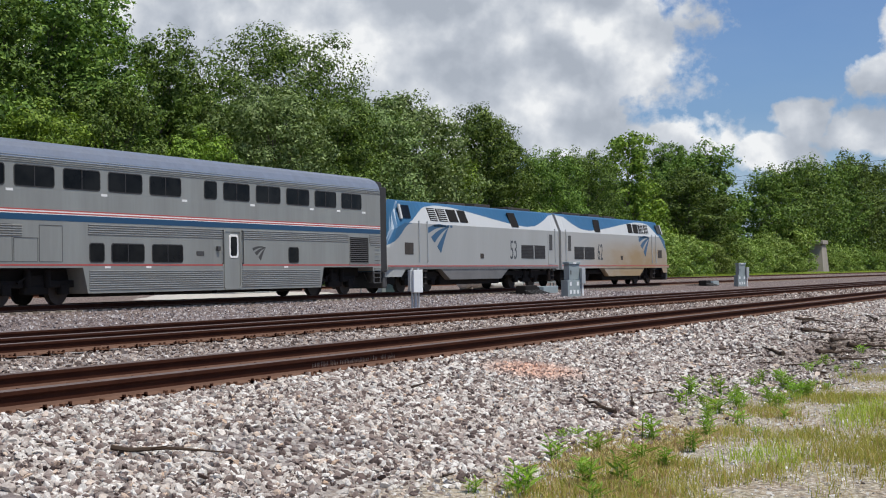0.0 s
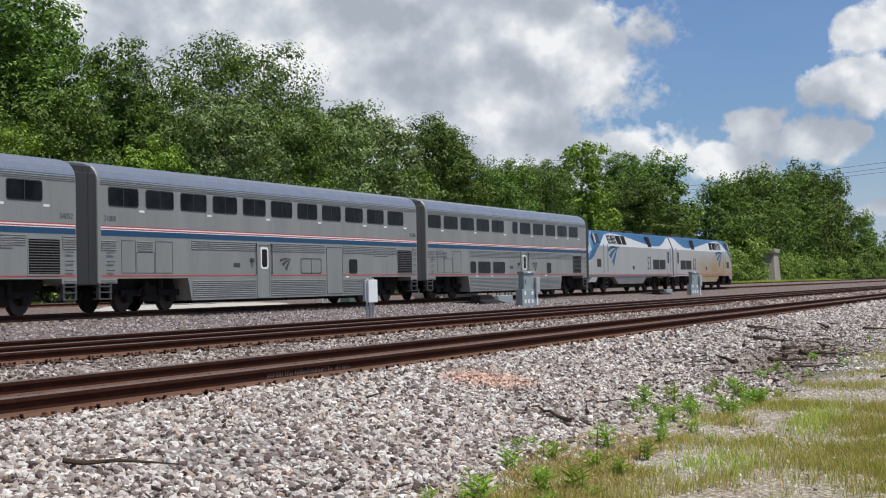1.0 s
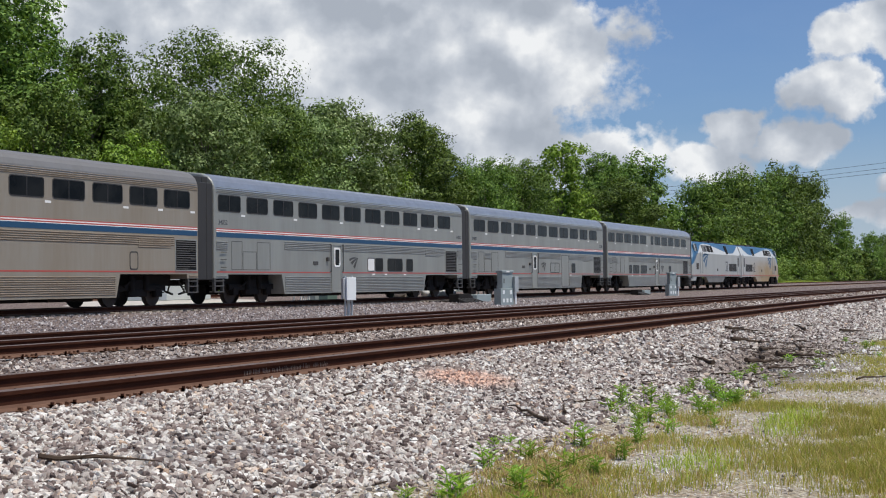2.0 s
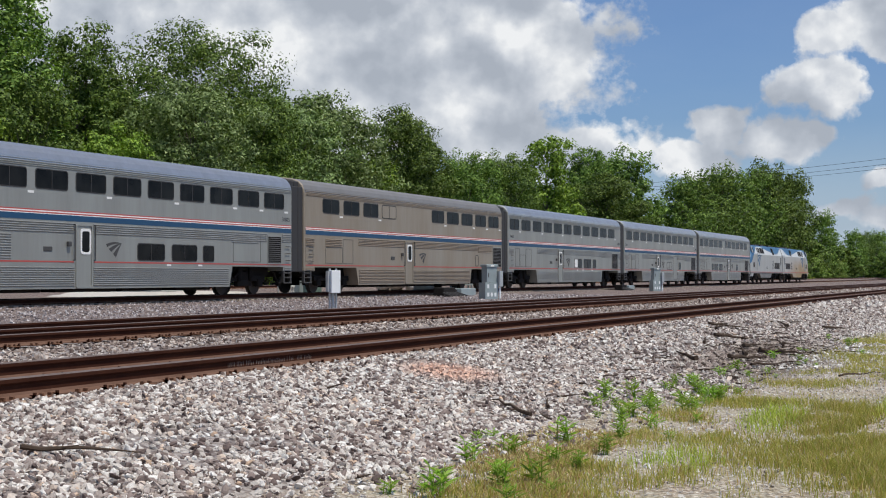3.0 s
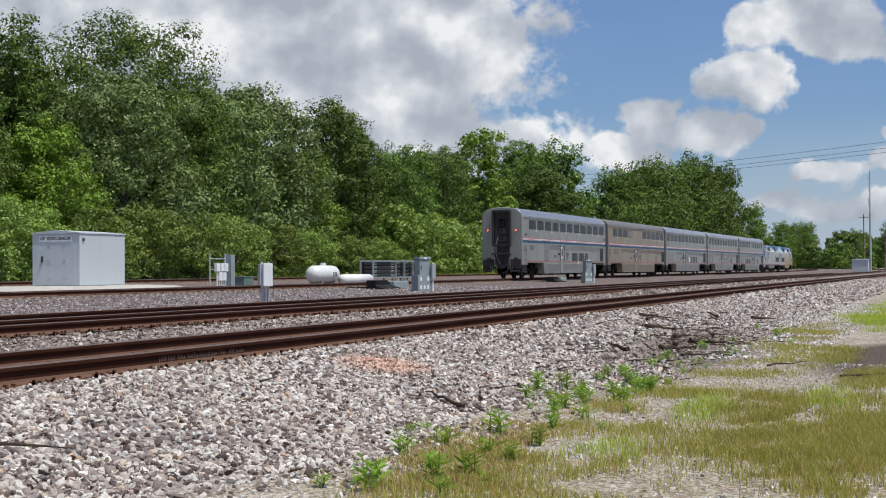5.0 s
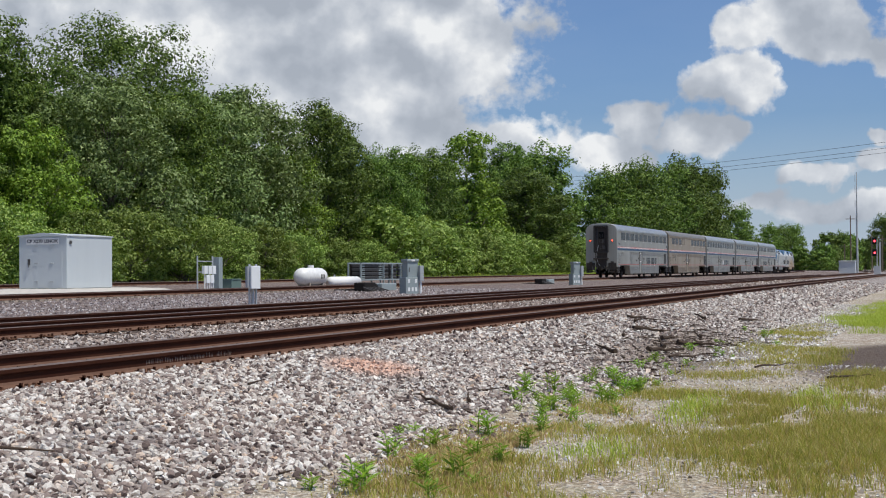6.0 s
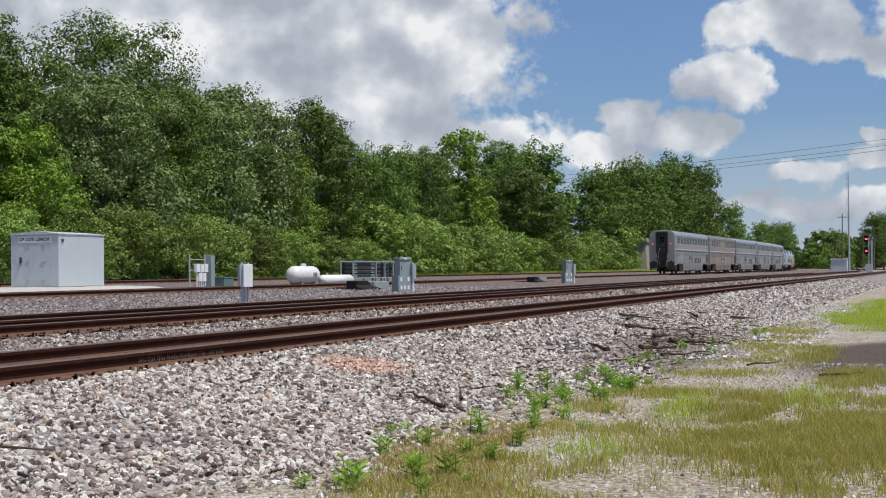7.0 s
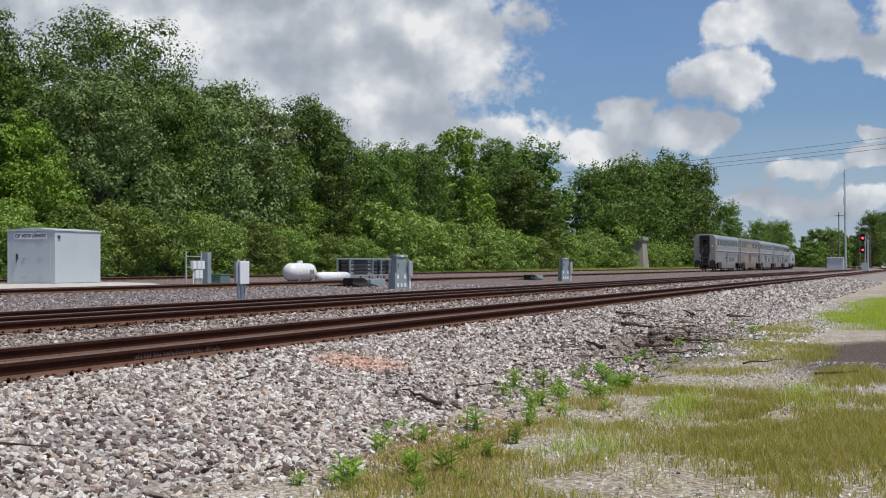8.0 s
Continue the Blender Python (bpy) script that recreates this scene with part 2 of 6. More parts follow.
M_SILVER = worn("silver_car_side", (0.365, 0.368, 0.335), (0.235, 0.232, 0.205), 0.46, 0.45, 0.7, 0.55, True, 0.03, 8)
M_SILVER_TAN = worn("dusty_car_side", (0.335, 0.298, 0.24), (0.25, 0.19, 0.125), 0.55, 0.3, 0.5, 0.6, True, 0.03, 8)
M_FLUTE = worn("fluted_steel", (0.345, 0.345, 0.312), (0.22, 0.215, 0.19), 0.42, 0.5, 0.6, 0.4, True, 0.02, 8)
M_FLUTE_TAN = worn("dusty_fluted_steel", (0.31, 0.25, 0.18), (0.22, 0.165, 0.11), 0.5, 0.35, 0.6, 0.4, True, 0.02, 8)
M_ROOF = worn("bare_steel_roof", (0.54, 0.545, 0.54), (0.36, 0.36, 0.355), 0.33, 0.75, 1.4, 0.6, False, 0.04, 10)
M_ROOF_DULL = worn("dulled_roof", (0.25, 0.24, 0.225), (0.16, 0.15, 0.14), 0.55, 0.5, 0.8, 0.5, False, 0.03, 10)
M_RED = worn("red_stripe", (0.46, 0.075, 0.06), (0.34, 0.09, 0.075), 0.5, 0, 1, 0.3, False, 0, 20)
M_WHITE = worn("white_paint", (0.84, 0.83, 0.80), (0.68, 0.66, 0.62), 0.5, 0, 1.5, 0.4, False, 0.05, 20)
M_BLUE = worn("blue_stripe", (0.010, 0.060, 0.135), (0.03, 0.08, 0.13), 0.5, 0, 1, 0.3, False, 0, 20)
M_LOCOBLUE = worn("blue_cab_paint", (0.026, 0.108, 0.215), (0.045, 0.115, 0.185), 0.45, 0, 1, 0.4, False, 0.02, 20)
M_LOCOGREY = worn("silver_engine_paint", (0.43, 0.435, 0.415), (0.33, 0.325, 0.30), 0.5, 0.2, 0.5, 0.4, True, 0.02, 10)
M_LOCOWHITE = worn("pale_band_paint", (0.56, 0.57, 0.56), (0.46, 0.46, 0.44), 0.5, 0.05, 0.5, 0.3, True, 0.02, 10)
def dusted():
    m, nt, b = material("tan_dusted_paint")
    co = coords(nt)
    sep = nt.nodes.new("ShaderNodeSeparateXYZ")
    nt.links.new(co, sep.inputs[0])
    n = noisen(nt, vecn(nt, "MULTIPLY", co, (0.35, 1, 0.9)), 1.4, 6, 0.6)
    along = ramp(nt, mathn(nt, "DIVIDE", sep.outputs[0], 20.8), [(0.0, 0.55), (0.35, 1.0), (0.62, 0.55), (0.85, 0.0)])
    up = ramp(nt, mathn(nt, "DIVIDE", sep.outputs[2], 4.4), [(0.2, 1.0), (0.48, 0.75), (0.68, 0.05)])
    f = mathn(nt, "MULTIPLY", mathn(nt, "MULTIPLY", along, up), mathn(nt, "ADD", mathn(nt, "MULTIPLY", n, 1.4), 0.5), clamp=True)
    nt.links.new(mixc(nt, f, (0.44, 0.435, 0.41), (0.37, 0.26, 0.135)), b.inputs["Base Color"])
    nt.links.new(mathn(nt, "ADD", mathn(nt, "MULTIPLY", n, 0.3), 0.35), b.inputs["Roughness"])
    b.inputs["Metallic"].default_value = 0.15
    return m


M_LOCODIRT = dusted()
M_BLACK = worn("grimy_black_steel", (0.012, 0.011, 0.010), (0.028, 0.023, 0.020), 0.85, 0.0, 4, 0.6, False, 0.2, 40, 0.2)
M_GRIME = worn("brake_dust_brown", (0.055, 0.045, 0.038), (0.03, 0.025, 0.022), 0.85, 0.1, 3, 0.6, False, 0.2, 30)
M_RUBBER = worn("black_rubber", (0.028, 0.027, 0.027), (0.05, 0.048, 0.046), 0.7, 0, 5, 0.4, False, 0.1, 40)
M_GREYSTEEL = worn("dark_grille_steel", (0.085, 0.082, 0.078), (0.05, 0.047, 0.044), 0.6, 0.3, 3, 0.4, False, 0.1, 40)
M_GALV = worn("galvanised_steel", (0.50, 0.52, 0.52), (0.38, 0.40, 0.41), 0.5, 0.4, 3, 0.4, False, 0.05, 40)
M_HUT = worn("pale_grey_hut_paint", (0.56, 0.60, 0.61), (0.46, 0.50, 0.51), 0.5, 0.1, 1.0, 0.3, True, 0.03, 20)
M_CASE = worn("grey_green_case_paint", (0.33, 0.385, 0.385), (0.24, 0.28, 0.28), 0.55, 0.2, 3, 0.4, False, 0.05, 30)
M_CASELIGHT = worn("light_grey_box_paint", (0.82, 0.84, 0.83), (0.68, 0.69, 0.68), 0.5, 0.0, 3, 0.3, False, 0.05, 30)
M_GREENBOX = worn("green_pedestal_paint", (0.13, 0.20, 0.17), (0.09, 0.14, 0.12), 0.6, 0, 3, 0.4, False, 0.05, 30)
M_TANK = worn("white_tank_paint", (0.78, 0.78, 0.75), (0.42, 0.41, 0.38), 0.45, 0, 3, 0.5, False, 0.05, 20)
M_CONC = worn("old_concrete", (0.36, 0.32, 0.265), (0.20, 0.175, 0.145), 0.95, 0, 0.6, 0.6, True, 0.4, 8)
M_BARK = worn("grey_bark", (0.16, 0.135, 0.11), (0.08, 0.065, 0.05), 0.95, 0, 3, 0.6, True, 0.6, 20)
M_DEADWOOD = worn("dead_wood", (0.05, 0.034, 0.025), (0.10, 0.075, 0.055), 0.95, 0, 6, 0.6, False, 0.6, 40, 0.1)
M_TEXT = worn("dark_lettering", (0.05, 0.055, 0.065), (0.08, 0.085, 0.09), 0.6, 0, 3, 0.3, False, 0, 20)


def glass_material():
    m, nt, b = material("tinted_window_glass")
    co = coords(nt)
    n = noisen(nt, co, 1.2, 3, 0.5)
    nt.links.new(ramp(nt, n, [(0.35, (0.003, 0.003, 0.004)), (0.65, (0.014, 0.014, 0.014))]), b.inputs["Base Color"])
    b.inputs["Roughness"].default_value = 0.15
    b.inputs["Specular IOR Level"].default_value = 0.1
    return m


M_GLASS = glass_material()


def glow(name, colour, strength):
    m, nt, b = material(name)
    b.inputs["Base Color"].default_value = (*colour, 1)
    b.inputs["Emission Color"].default_value = (*colour, 1)
    b.inputs["Emission Strength"].default_value = strength
    return m


M_MARKER = glow("lit_red_marker", (1.0, 0.07, 0.03), 4.0)
M_SIGNAL = glow("lit_red_signal", (1.0, 0.05, 0.07), 5.0)


def leaf_material(name, stops, trans=0.35):
    m, nt, b = material(name)
    geo = nt.nodes.new("ShaderNodeNewGeometry")
    rnd = nt.nodes.new("ShaderNodeObjectInfo").outputs["Random"]
    col = ramp(nt, geo.outputs["Random Per Island"], stops)
    big = noisen(nt, geo.outputs["Position"], 0.45, 3, 0.5)
    col = mixc(nt, mathn(nt, "MULTIPLY", big, 0.25), col, (0.10, 0.165, 0.03))
    hue = nt.nodes.new("ShaderNodeHueSaturation")
    nt.links.new(mathn(nt, "ADD", mathn(nt, "MULTIPLY", rnd, 0.018), 0.484), hue.inputs["Hue"])
    nt.links.new(mathn(nt, "ADD", mathn(nt, "MULTIPLY", rnd, 0.5), 0.7), hue.inputs["Value"])
    nt.links.new(col, hue.inputs["Color"])
    col = hue.outputs[0]
    nt.links.new(col, b.inputs["Base Color"])
    b.inputs["Roughness"].default_value = 0.6
    b.inputs["Specular IOR Level"].default_value = 0.25
    tr = nt.nodes.new("ShaderNodeBsdfTranslucent")
    nt.links.new(mixc(nt, 1.0, col, (1.25, 1.3, 0.6), "MULTIPLY"), tr.inputs[0])
    mx = nt.nodes.new("ShaderNodeMixShader")
    mx.inputs[0].default_value = trans
    nt.links.new(b.outputs[0], mx.inputs[1])
    nt.links.new(tr.outputs[0], mx.inputs[2])
    nt.links.new(mx.outputs[0], nt.nodes["Material Output"].inputs[0])
    return m


M_LEAF = [
    leaf_material("leaf_green", [(0, (0.025, 0.052, 0.010)), (0.45, (0.095, 0.175, 0.028)), (0.8, (0.175, 0.285, 0.05)), (1, (0.30, 0.42, 0.10))], 0.2),
    leaf_material("leaf_bright", [(0, (0.05, 0.10, 0.012)), (0.5, (0.165, 0.30, 0.030)), (1, (0.35, 0.50, 0.08))], 0.25),
    leaf_material("leaf_silver", [(0, (0.05, 0.085, 0.024)), (0.5, (0.16, 0.24, 0.07)), (0.8, (0.25, 0.34, 0.13)), (1, (0.37, 0.45, 0.21))], 0.2),
    leaf_material("leaf_weed", [(0, (0.13, 0.25, 0.03)), (0.5, (0.22, 0.385, 0.05)), (1, (0.36, 0.53, 0.11))], 0.45),
    leaf_material("leaf_shrub", [(0, (0.07, 0.13, 0.02)), (0.5, (0.20, 0.31, 0.058)), (1, (0.43, 0.53, 0.17))], 0.28),
]
M_GRASS = leaf_material("grass_blade", [(0, (0.26, 0.30, 0.06)), (0.35, (0.46, 0.47, 0.10)), (0.65, (0.66, 0.58, 0.20)), (0.85, (0.52, 0.36, 0.15)), (1, (0.85, 0.74, 0.44))], 0.45)
M_GRASS_RUST = leaf_material("russet_weed", [(0, (0.30, 0.19, 0.10)), (0.4, (0.52, 0.34, 0.19)), (0.7, (0.60, 0.48, 0.26)), (1, (0.40, 0.45, 0.13))], 0.3)
M_GRASS_GREEN = leaf_material("fresh_grass_blade", [(0, (0.28, 0.38, 0.055)), (0.5, (0.42, 0.52, 0.08)), (1, (0.56, 0.60, 0.16))], 0.45)

# ---------------------------------------------------------------- mesh helpers


def part(name, bm, mat, parent=None, label="", smooth=False):
    """Links a bmesh as one mesh object, under a thing if one is given."""
    me = bpy.data.meshes.new(name)
    if smooth:
        for f in bm.faces:
            f.smooth = True
    bm.to_mesh(me)
    bm.free()
    for m in (mat if isinstance(mat, list) else [mat]):
        me.materials.append(m)
    ob = new(name, me)
    if parent is not None:
        ob.parent = parent
    if label:
        tagged(ob, label)
    return ob


def shared(name, me, parent, m):
    """A further object on the same mesh."""
    ob = new(name, me)
    ob.parent = parent
    ob.matrix_basis = m
    return ob


def box(bm, x0, x1, y0, y1, z0, z1, bevel=0.0, mat=0):
    res = bmesh.ops.create_cube(bm, size=1.0, matrix=Matrix.Translation(((x0 + x1) / 2, (y0 + y1) / 2, (z0 + z1) / 2)) @ Matrix.Diagonal((x1 - x0, y1 - y0, z1 - z0, 1)))
    vs = res["verts"]
    if mat:
        for f in {f for v in vs for f in v.link_faces}:
            f.material_index = mat
    if bevel:
        es = list({e for v in vs for e in v.link_edges})
        bmesh.ops.bevel(bm, geom=es, offset=bevel, segments=2, affect="EDGES", profile=0.5)
    return bm


def tube(bm, a, b, r0, r1=None, seg=10):
    a, b = Vector(a), Vector(b)
    d = b - a
    m = Matrix.Translation((a + b) / 2) @ d.to_track_quat("Z", "Y").to_matrix().to_4x4()
    bmesh.ops.create_cone(bm, cap_ends=True, segments=seg, radius1=r0, radius2=r0 if r1 is None else r1, depth=d.length, matrix=m)
    return bm


def prism(bm, outline, x0, x1, mat=0):
    """A closed (y, z) outline pushed along x."""
    a = [bm.verts.new((x0, y, z)) for y, z in outline]
    b = [bm.verts.new((x1, y, z)) for y, z in outline]
    n = len(a)
    fs = [bm.faces.new((a[i], a[(i + 1) % n], b[(i + 1) % n], b[i])) for i in range(n)]
    fs.append(bm.faces.new(a[::-1]))
    fs.append(bm.faces.new(b))
    for f in fs:
        f.material_index = mat
    return fs


def plate(bm, pts, y0, y1):
    """A closed (x, z) outline with thickness from y0 to y1."""
    a = [bm.verts.new((x, y0, z)) for x, z in pts]
    b = [bm.verts.new((x, y1, z)) for x, z in pts]
    n = len(a)
    for i in range(n):
        bm.faces.new((a[i], a[(i + 1) % n], b[(i + 1) % n], b[i]))
    bm.faces.new(a[::-1])
    bm.faces.new(b)
    bmesh.ops.recalc_face_normals(bm, faces=bm.faces[:])
    return bm


def rounded(x0, x1, z0, z1, r, n=4):
    pts = []
    for cx, cz, a0 in ((x1 - r, z1 - r, 0), (x0 + r, z1 - r, 90), (x0 + r, z0 + r, 180), (x1 - r, z0 + r, 270)):
        for i in range(n + 1):
            a = radians(a0 + 90 * i / n)
            pts.append((cx + r * math.cos(a), cz + r * math.sin(a)))
    return pts


def ring(bm, outer, inner, y0, y1):
    """A frame between two (x, z) outlines of the same length."""
    n = len(outer)
    vo = [[bm.verts.new((x, y, z)) for x, z in outer] for y in (y0, y1)]
    vi = [[bm.verts.new((x, y, z)) for x, z in inner] for y in (y0, y1)]
    for i in range(n):
        j = (i + 1) % n
        bm.faces.new((vo[0][i], vo[0][j], vi[0][j], vi[0][i]))
        bm.faces.new((vo[1][j], vo[1][i], vi[1][i], vi[1][j]))
        bm.faces.new((vo[0][j], vo[0][i], vo[1][i], vo[1][j]))
        bm.faces.new((vi[0][i], vi[0][j], vi[1][j], vi[1][i]))
    bmesh.ops.recalc_face_normals(bm, faces=bm.faces[:])
    return bm


def letters(name, text, size, mat, parent, m, label="", bold=0.0):
    cu = bpy.data.curves.new(name, "FONT")
    cu.body, cu.size, cu.extrude, cu.offset, cu.align_x, cu.align_y = text, size, 0.004, bold, "CENTER", "CENTER"
    tmp = bpy.data.objects.new(name, cu)
    scene.collection.objects.link(tmp)
    me = bpy.data.meshes.new_from_object(tmp.evaluated_get(bpy.context.evaluated_depsgraph_get()))
    bpy.data.objects.remove(tmp)
    bpy.data.curves.remove(cu)
    me.materials.clear()
    me.materials.append(mat)
    ob = new(name, me)
    ob.parent = parent
    ob.matrix_basis = m
    if label:
        tagged(ob, label)
    return ob


def thing(name, m, label, category, group=""):
    ob = new(name)
    ob.matrix_world = m
    ob.empty_display_size = 0.3
    return tagged(ob, label, category, group)


rng = random.Random(7)
nrg = np.random.default_rng(7)

# ---------------------------------------------------------------- ground
CURVE_X, CURVE_R = 236.0, 1750.0     # the line swings gently away beyond here


def swing(x):
    """Sideways shift of the line on its curve; x is a number or an array."""
    return np.clip(np.asarray(x, float) - CURVE_X, 0, 560) ** 2 / (2 * CURVE_R)


SECTION = [(-900, -1.3), (-40, -1.0), (-5, -0.8), (2, -0.74), (4.2, -0.72), (4.9, -0.66), (5.8, -0.48), (7.0, -0.28), (7.5, -0.225), (7.95, -0.205), (10.1, -0.21), (10.7, -0.26), (11.6, -0.36),
           (12.5, -0.36), (13.2, -0.27), (14.0, -0.22), (16.6, -0.22), (17.6, -0.3), (20, -0.27), (29, -0.2), (30.4, -0.13), (33.9, -0.1), (35, -0.06), (44, 0.0), (45.6, 0.11), (49.2, 0.11), (50.6, 0.18), (60, 0.3), (1600, 3)]
SEC_Y, SEC_Z = np.array([a for a, _ in SECTION]), np.array([b for _, b in SECTION])


def ground_z(x, y):
    """Height of the ground; x and y are arrays."""
    y = np.asarray(y, float) - swing(x)
    z = np.interp(y, SEC_Y, SEC_Z)
    soft = np.clip((7.2 - y) / 3, 0, 1) * np.clip((y + 30) / 20, 0, 1)
    z = z + soft * (0.012 * np.sin(x * 1.1 + y * 0.7) + 0.015 * np.sin(x * 0.43 - y * 1.3 + 1.3) + 0.008 * np.sin(2.7 * x + 1.2 * y))
    return z


def build_ground():
    xs = np.unique(np.concatenate([np.linspace(-900, -10, 30), np.arange(-10, 60, 0.4), np.arange(60, 160, 2.0), np.arange(160, 800, 8.0), np.linspace(800, 3200, 40)]))
    ys = np.unique(np.concatenate([np.linspace(-900, -12, 14), np.arange(-12, 3, 0.6), np.arange(3, 8, 0.2), SEC_Y, np.arange(8, 52, 1.0), np.arange(52, 160, 2.0), np.linspace(160, 1600, 20)]))
    gx, gy = np.meshgrid(xs, ys, indexing="ij")
    gz = ground_z(gx, gy)
    verts = np.stack([gx.ravel(), gy.ravel(), gz.ravel()], 1)
    n, m = len(xs), len(ys)
    idx = np.arange(n * m).reshape(n, m)
    faces = np.stack([idx[:-1, :-1].ravel(), idx[1:, :-1].ravel(), idx[1:, 1:].ravel(), idx[:-1, 1:].ravel()], 1)
    me = bpy.data.meshes.new("ground")
    me.from_pydata(verts.tolist(), [], faces.tolist())
    me.materials.append(M_GROUND)
    for p in me.polygons:
        p.use_smooth = True
    return tagged(new("ground", me), "gravelly railway ground with crushed stone and thin grass", "ground", kind="structure")


ground = build_ground()


def pad():
    bm = bmesh.new()
    bmesh.ops.create_grid(bm, x_segments=24, y_segments=18, size=0.5)
    for v in bm.verts:
        x, y = v.co.x * 10, v.co.y * 7.4
        d = max(abs(x) / 5, abs(y) / 3.7) + 0.06 * math.sin(x * 2.1 + y)
        h = min(1, (1 - d) * 3.2)
        v.co = Vector((x + 56.3, y + 39.0, -0.12 + 0.28 * h + 0.02 * math.sin(x * 3 + y * 2)))
    tagged(part("gravel_pad", bm, M_PAD, None, "", True), "low mound of pale crushed limestone under the hut", "gravel pad", kind="structure")


pad()

# ---------------------------------------------------------------- tracks
RAIL_OUT = [(-0.07, -0.186), (0.07, -0.186), (0.07, -0.176), (0.022, -0.155), (0.010, -0.13), (0.010, -0.065), (0.034, -0.045), (0.036, -0.012), (0.028, -0.002), (0.0, 0.0)]
RAIL_OUT = RAIL_OUT + [(-y, z) for y, z in RAIL_OUT[-2:1:-1]]
TRACKS = [("near main", 8.1, 9.6, 0.0, -120, 900), ("second main", 14.3, 15.8, 0.0, -120, 900), ("passenger main", 31.3, 32.8, 0.12, -200, 900), ("wood side", 46.4, 47.9, 0.31, -200, 440)]


def build_tracks():
    for name, ya, yb, z, x0, x1 in TRACKS:
        tr = thing("railway_track", pose(0, 0, 0), f"{'rust-brown' if z == 0 else 'dark'} steel railway track on wooden ties in crushed stone", "railway track", "railway tracks")
        for y in (ya, yb) if ya != 14.3 else (ya, yb, 17.75):
            bm = bmesh.new()
            stop = 205 if y == 17.75 else x1
            xs = [x0, 205] if y == 17.75 else [x0, CURVE_X] + list(np.arange(CURVE_X + 12, stop, 12.0)) + [stop]
            rows = [[bm.verts.new((x, y + a + (0 if ya == 46.4 else swing(x)), z + b)) for a, b in RAIL_OUT] for x in xs]
            for p, q in zip(rows, rows[1:]):
                for k in range(len(p)):
                    bm.faces.new((p[k], p[k - 1], q[k - 1], q[k]))
            bm.faces.new(rows[0])
            bm.faces.new(rows[-1][::-1])
            bmesh.ops.recalc_face_normals(bm, faces=bm.faces[:])
            # grey worn head, foot in its sunlit tone, the rest in shade-dark rust
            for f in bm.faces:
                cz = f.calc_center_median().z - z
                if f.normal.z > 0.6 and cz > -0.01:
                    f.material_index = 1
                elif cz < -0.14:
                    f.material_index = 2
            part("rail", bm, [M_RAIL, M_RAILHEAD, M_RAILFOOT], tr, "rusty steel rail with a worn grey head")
        # ties: singly along the near stretch, joined beyond
        c = (ya + yb) / 2
        if z == 0:
            tie = bmesh.new()
            box(tie, -0.115, 0.115, -1.3, 1.3, -0.18, 0.0, 0.012)
            me = None
            k = 0
            x = 6.0
            while k < 150:
                m = pose(x + rng.uniform(-0.03, 0.03), c + rng.uniform(-0.04, 0.04), z - 0.212 + rng.uniform(-0.012, 0.004), 0, 0, rng.uniform(-1.2, 1.2))
                if me is None:
                    first = part("tie", tie, M_TIE, tr)
                    first.matrix_basis = m
                    me = first.data
                else:
                    shared("tie", me, tr, m)
                x += 0.495
                k += 1
        bm = bmesh.new()
        xx = 80.3 if z == 0 else -40.0
        while xx < 260:
            box(bm, xx - 0.115, xx + 0.115, c - 1.3, c + 1.3, z - 0.372, z - (0.215 if z == 0 else 0.19))
            xx += 0.495
        tagged(part("far_tie", bm, M_TIE if z == 0 else M_TIE_SUNLIT, tr, "row of weathered wooden ties"), kind="stuff")
        # plates, spikes and anchors at the rail foot
        bm, anc = bmesh.new(), bmesh.new()
        x, k = 6.0, 0
        last = 120 if z == 0 else 90
        step = 0.495
        if z > 0.0:
            x, step = 20.0, 0.99
        while x < last:
            for y in (ya, yb):
                box(bm, x - 0.095, x + 0.095, y - 0.17, y + 0.17, z - 0.19, z - 0.178)
                for sy in (-1, 1):
                    for dx in (-0.06, 0.055):
                        box(bm, x + dx - 0.012, x + dx + 0.012, y + sy * 0.088 - 0.02, y + sy * 0.088 + 0.02, z - 0.18, z - 0.152)
                if k % 2 == 0:
                    for dx in (-0.15, 0.15):
                        box(anc, x + dx - 0.013, x + dx + 0.013, y - 0.1, y + 0.085, z - 0.215, z - 0.162)
                        box(anc, x + dx - 0.013, x + dx + 0.013, y - 0.1, y - 0.078, z - 0.22, z - 0.142)
            x += step
            k += 1
        tagged(part("tie_plate", bm, M_RUST, tr, "rusted tie plates with spikes"), kind="stuff")
        tagged(part("rail_anchor", anc, M_RAIL, tr, "dark spring clips on the rail foot"), kind="stuff")
        if ya == 8.1:
            # pale marks chalked on the web of the near rail
            bm = bmesh.new()
            r2 = random.Random(3)
            x = 13.05
            while x < 14.9:
                w = r2.uniform(0.012, 0.03)
                if r2.random() < 0.86:
                    z0 = -0.125 + r2.uniform(0, 0.012)
                    box(bm, x, x + w * 0.5, 8.1 - 0.0135, 8.1 - 0.011, z0, z0 + r2.uniform(0.03, 0.055))
                    if r2.random() < 0.6:
                        box(bm, x, x + w, 8.1 - 0.0135, 8.1 - 0.011, z0 + 0.025, z0 + 0.031)
                x += w + 0.012
            tagged(part("chalk_mark", bm, worn("chalk", (0.20, 0.15, 0.125), (0.10, 0.06, 0.05), 0.9), tr, "faded pale marks on the rail web"), kind="stuff")


build_tracks()

# ---------------------------------------------------------------- train
CAR_L, CAR_W = 26.03, 3.10
TRACK_Y, TRACK_Z = 32.05, 0.12
REAR0, SPEED, GAIN = -74.27, 34.4, 0.03


def run(t):
    """Place of the train's rear along the line at time t."""
    return REAR0 + SPEED * t + GAIN * t * t


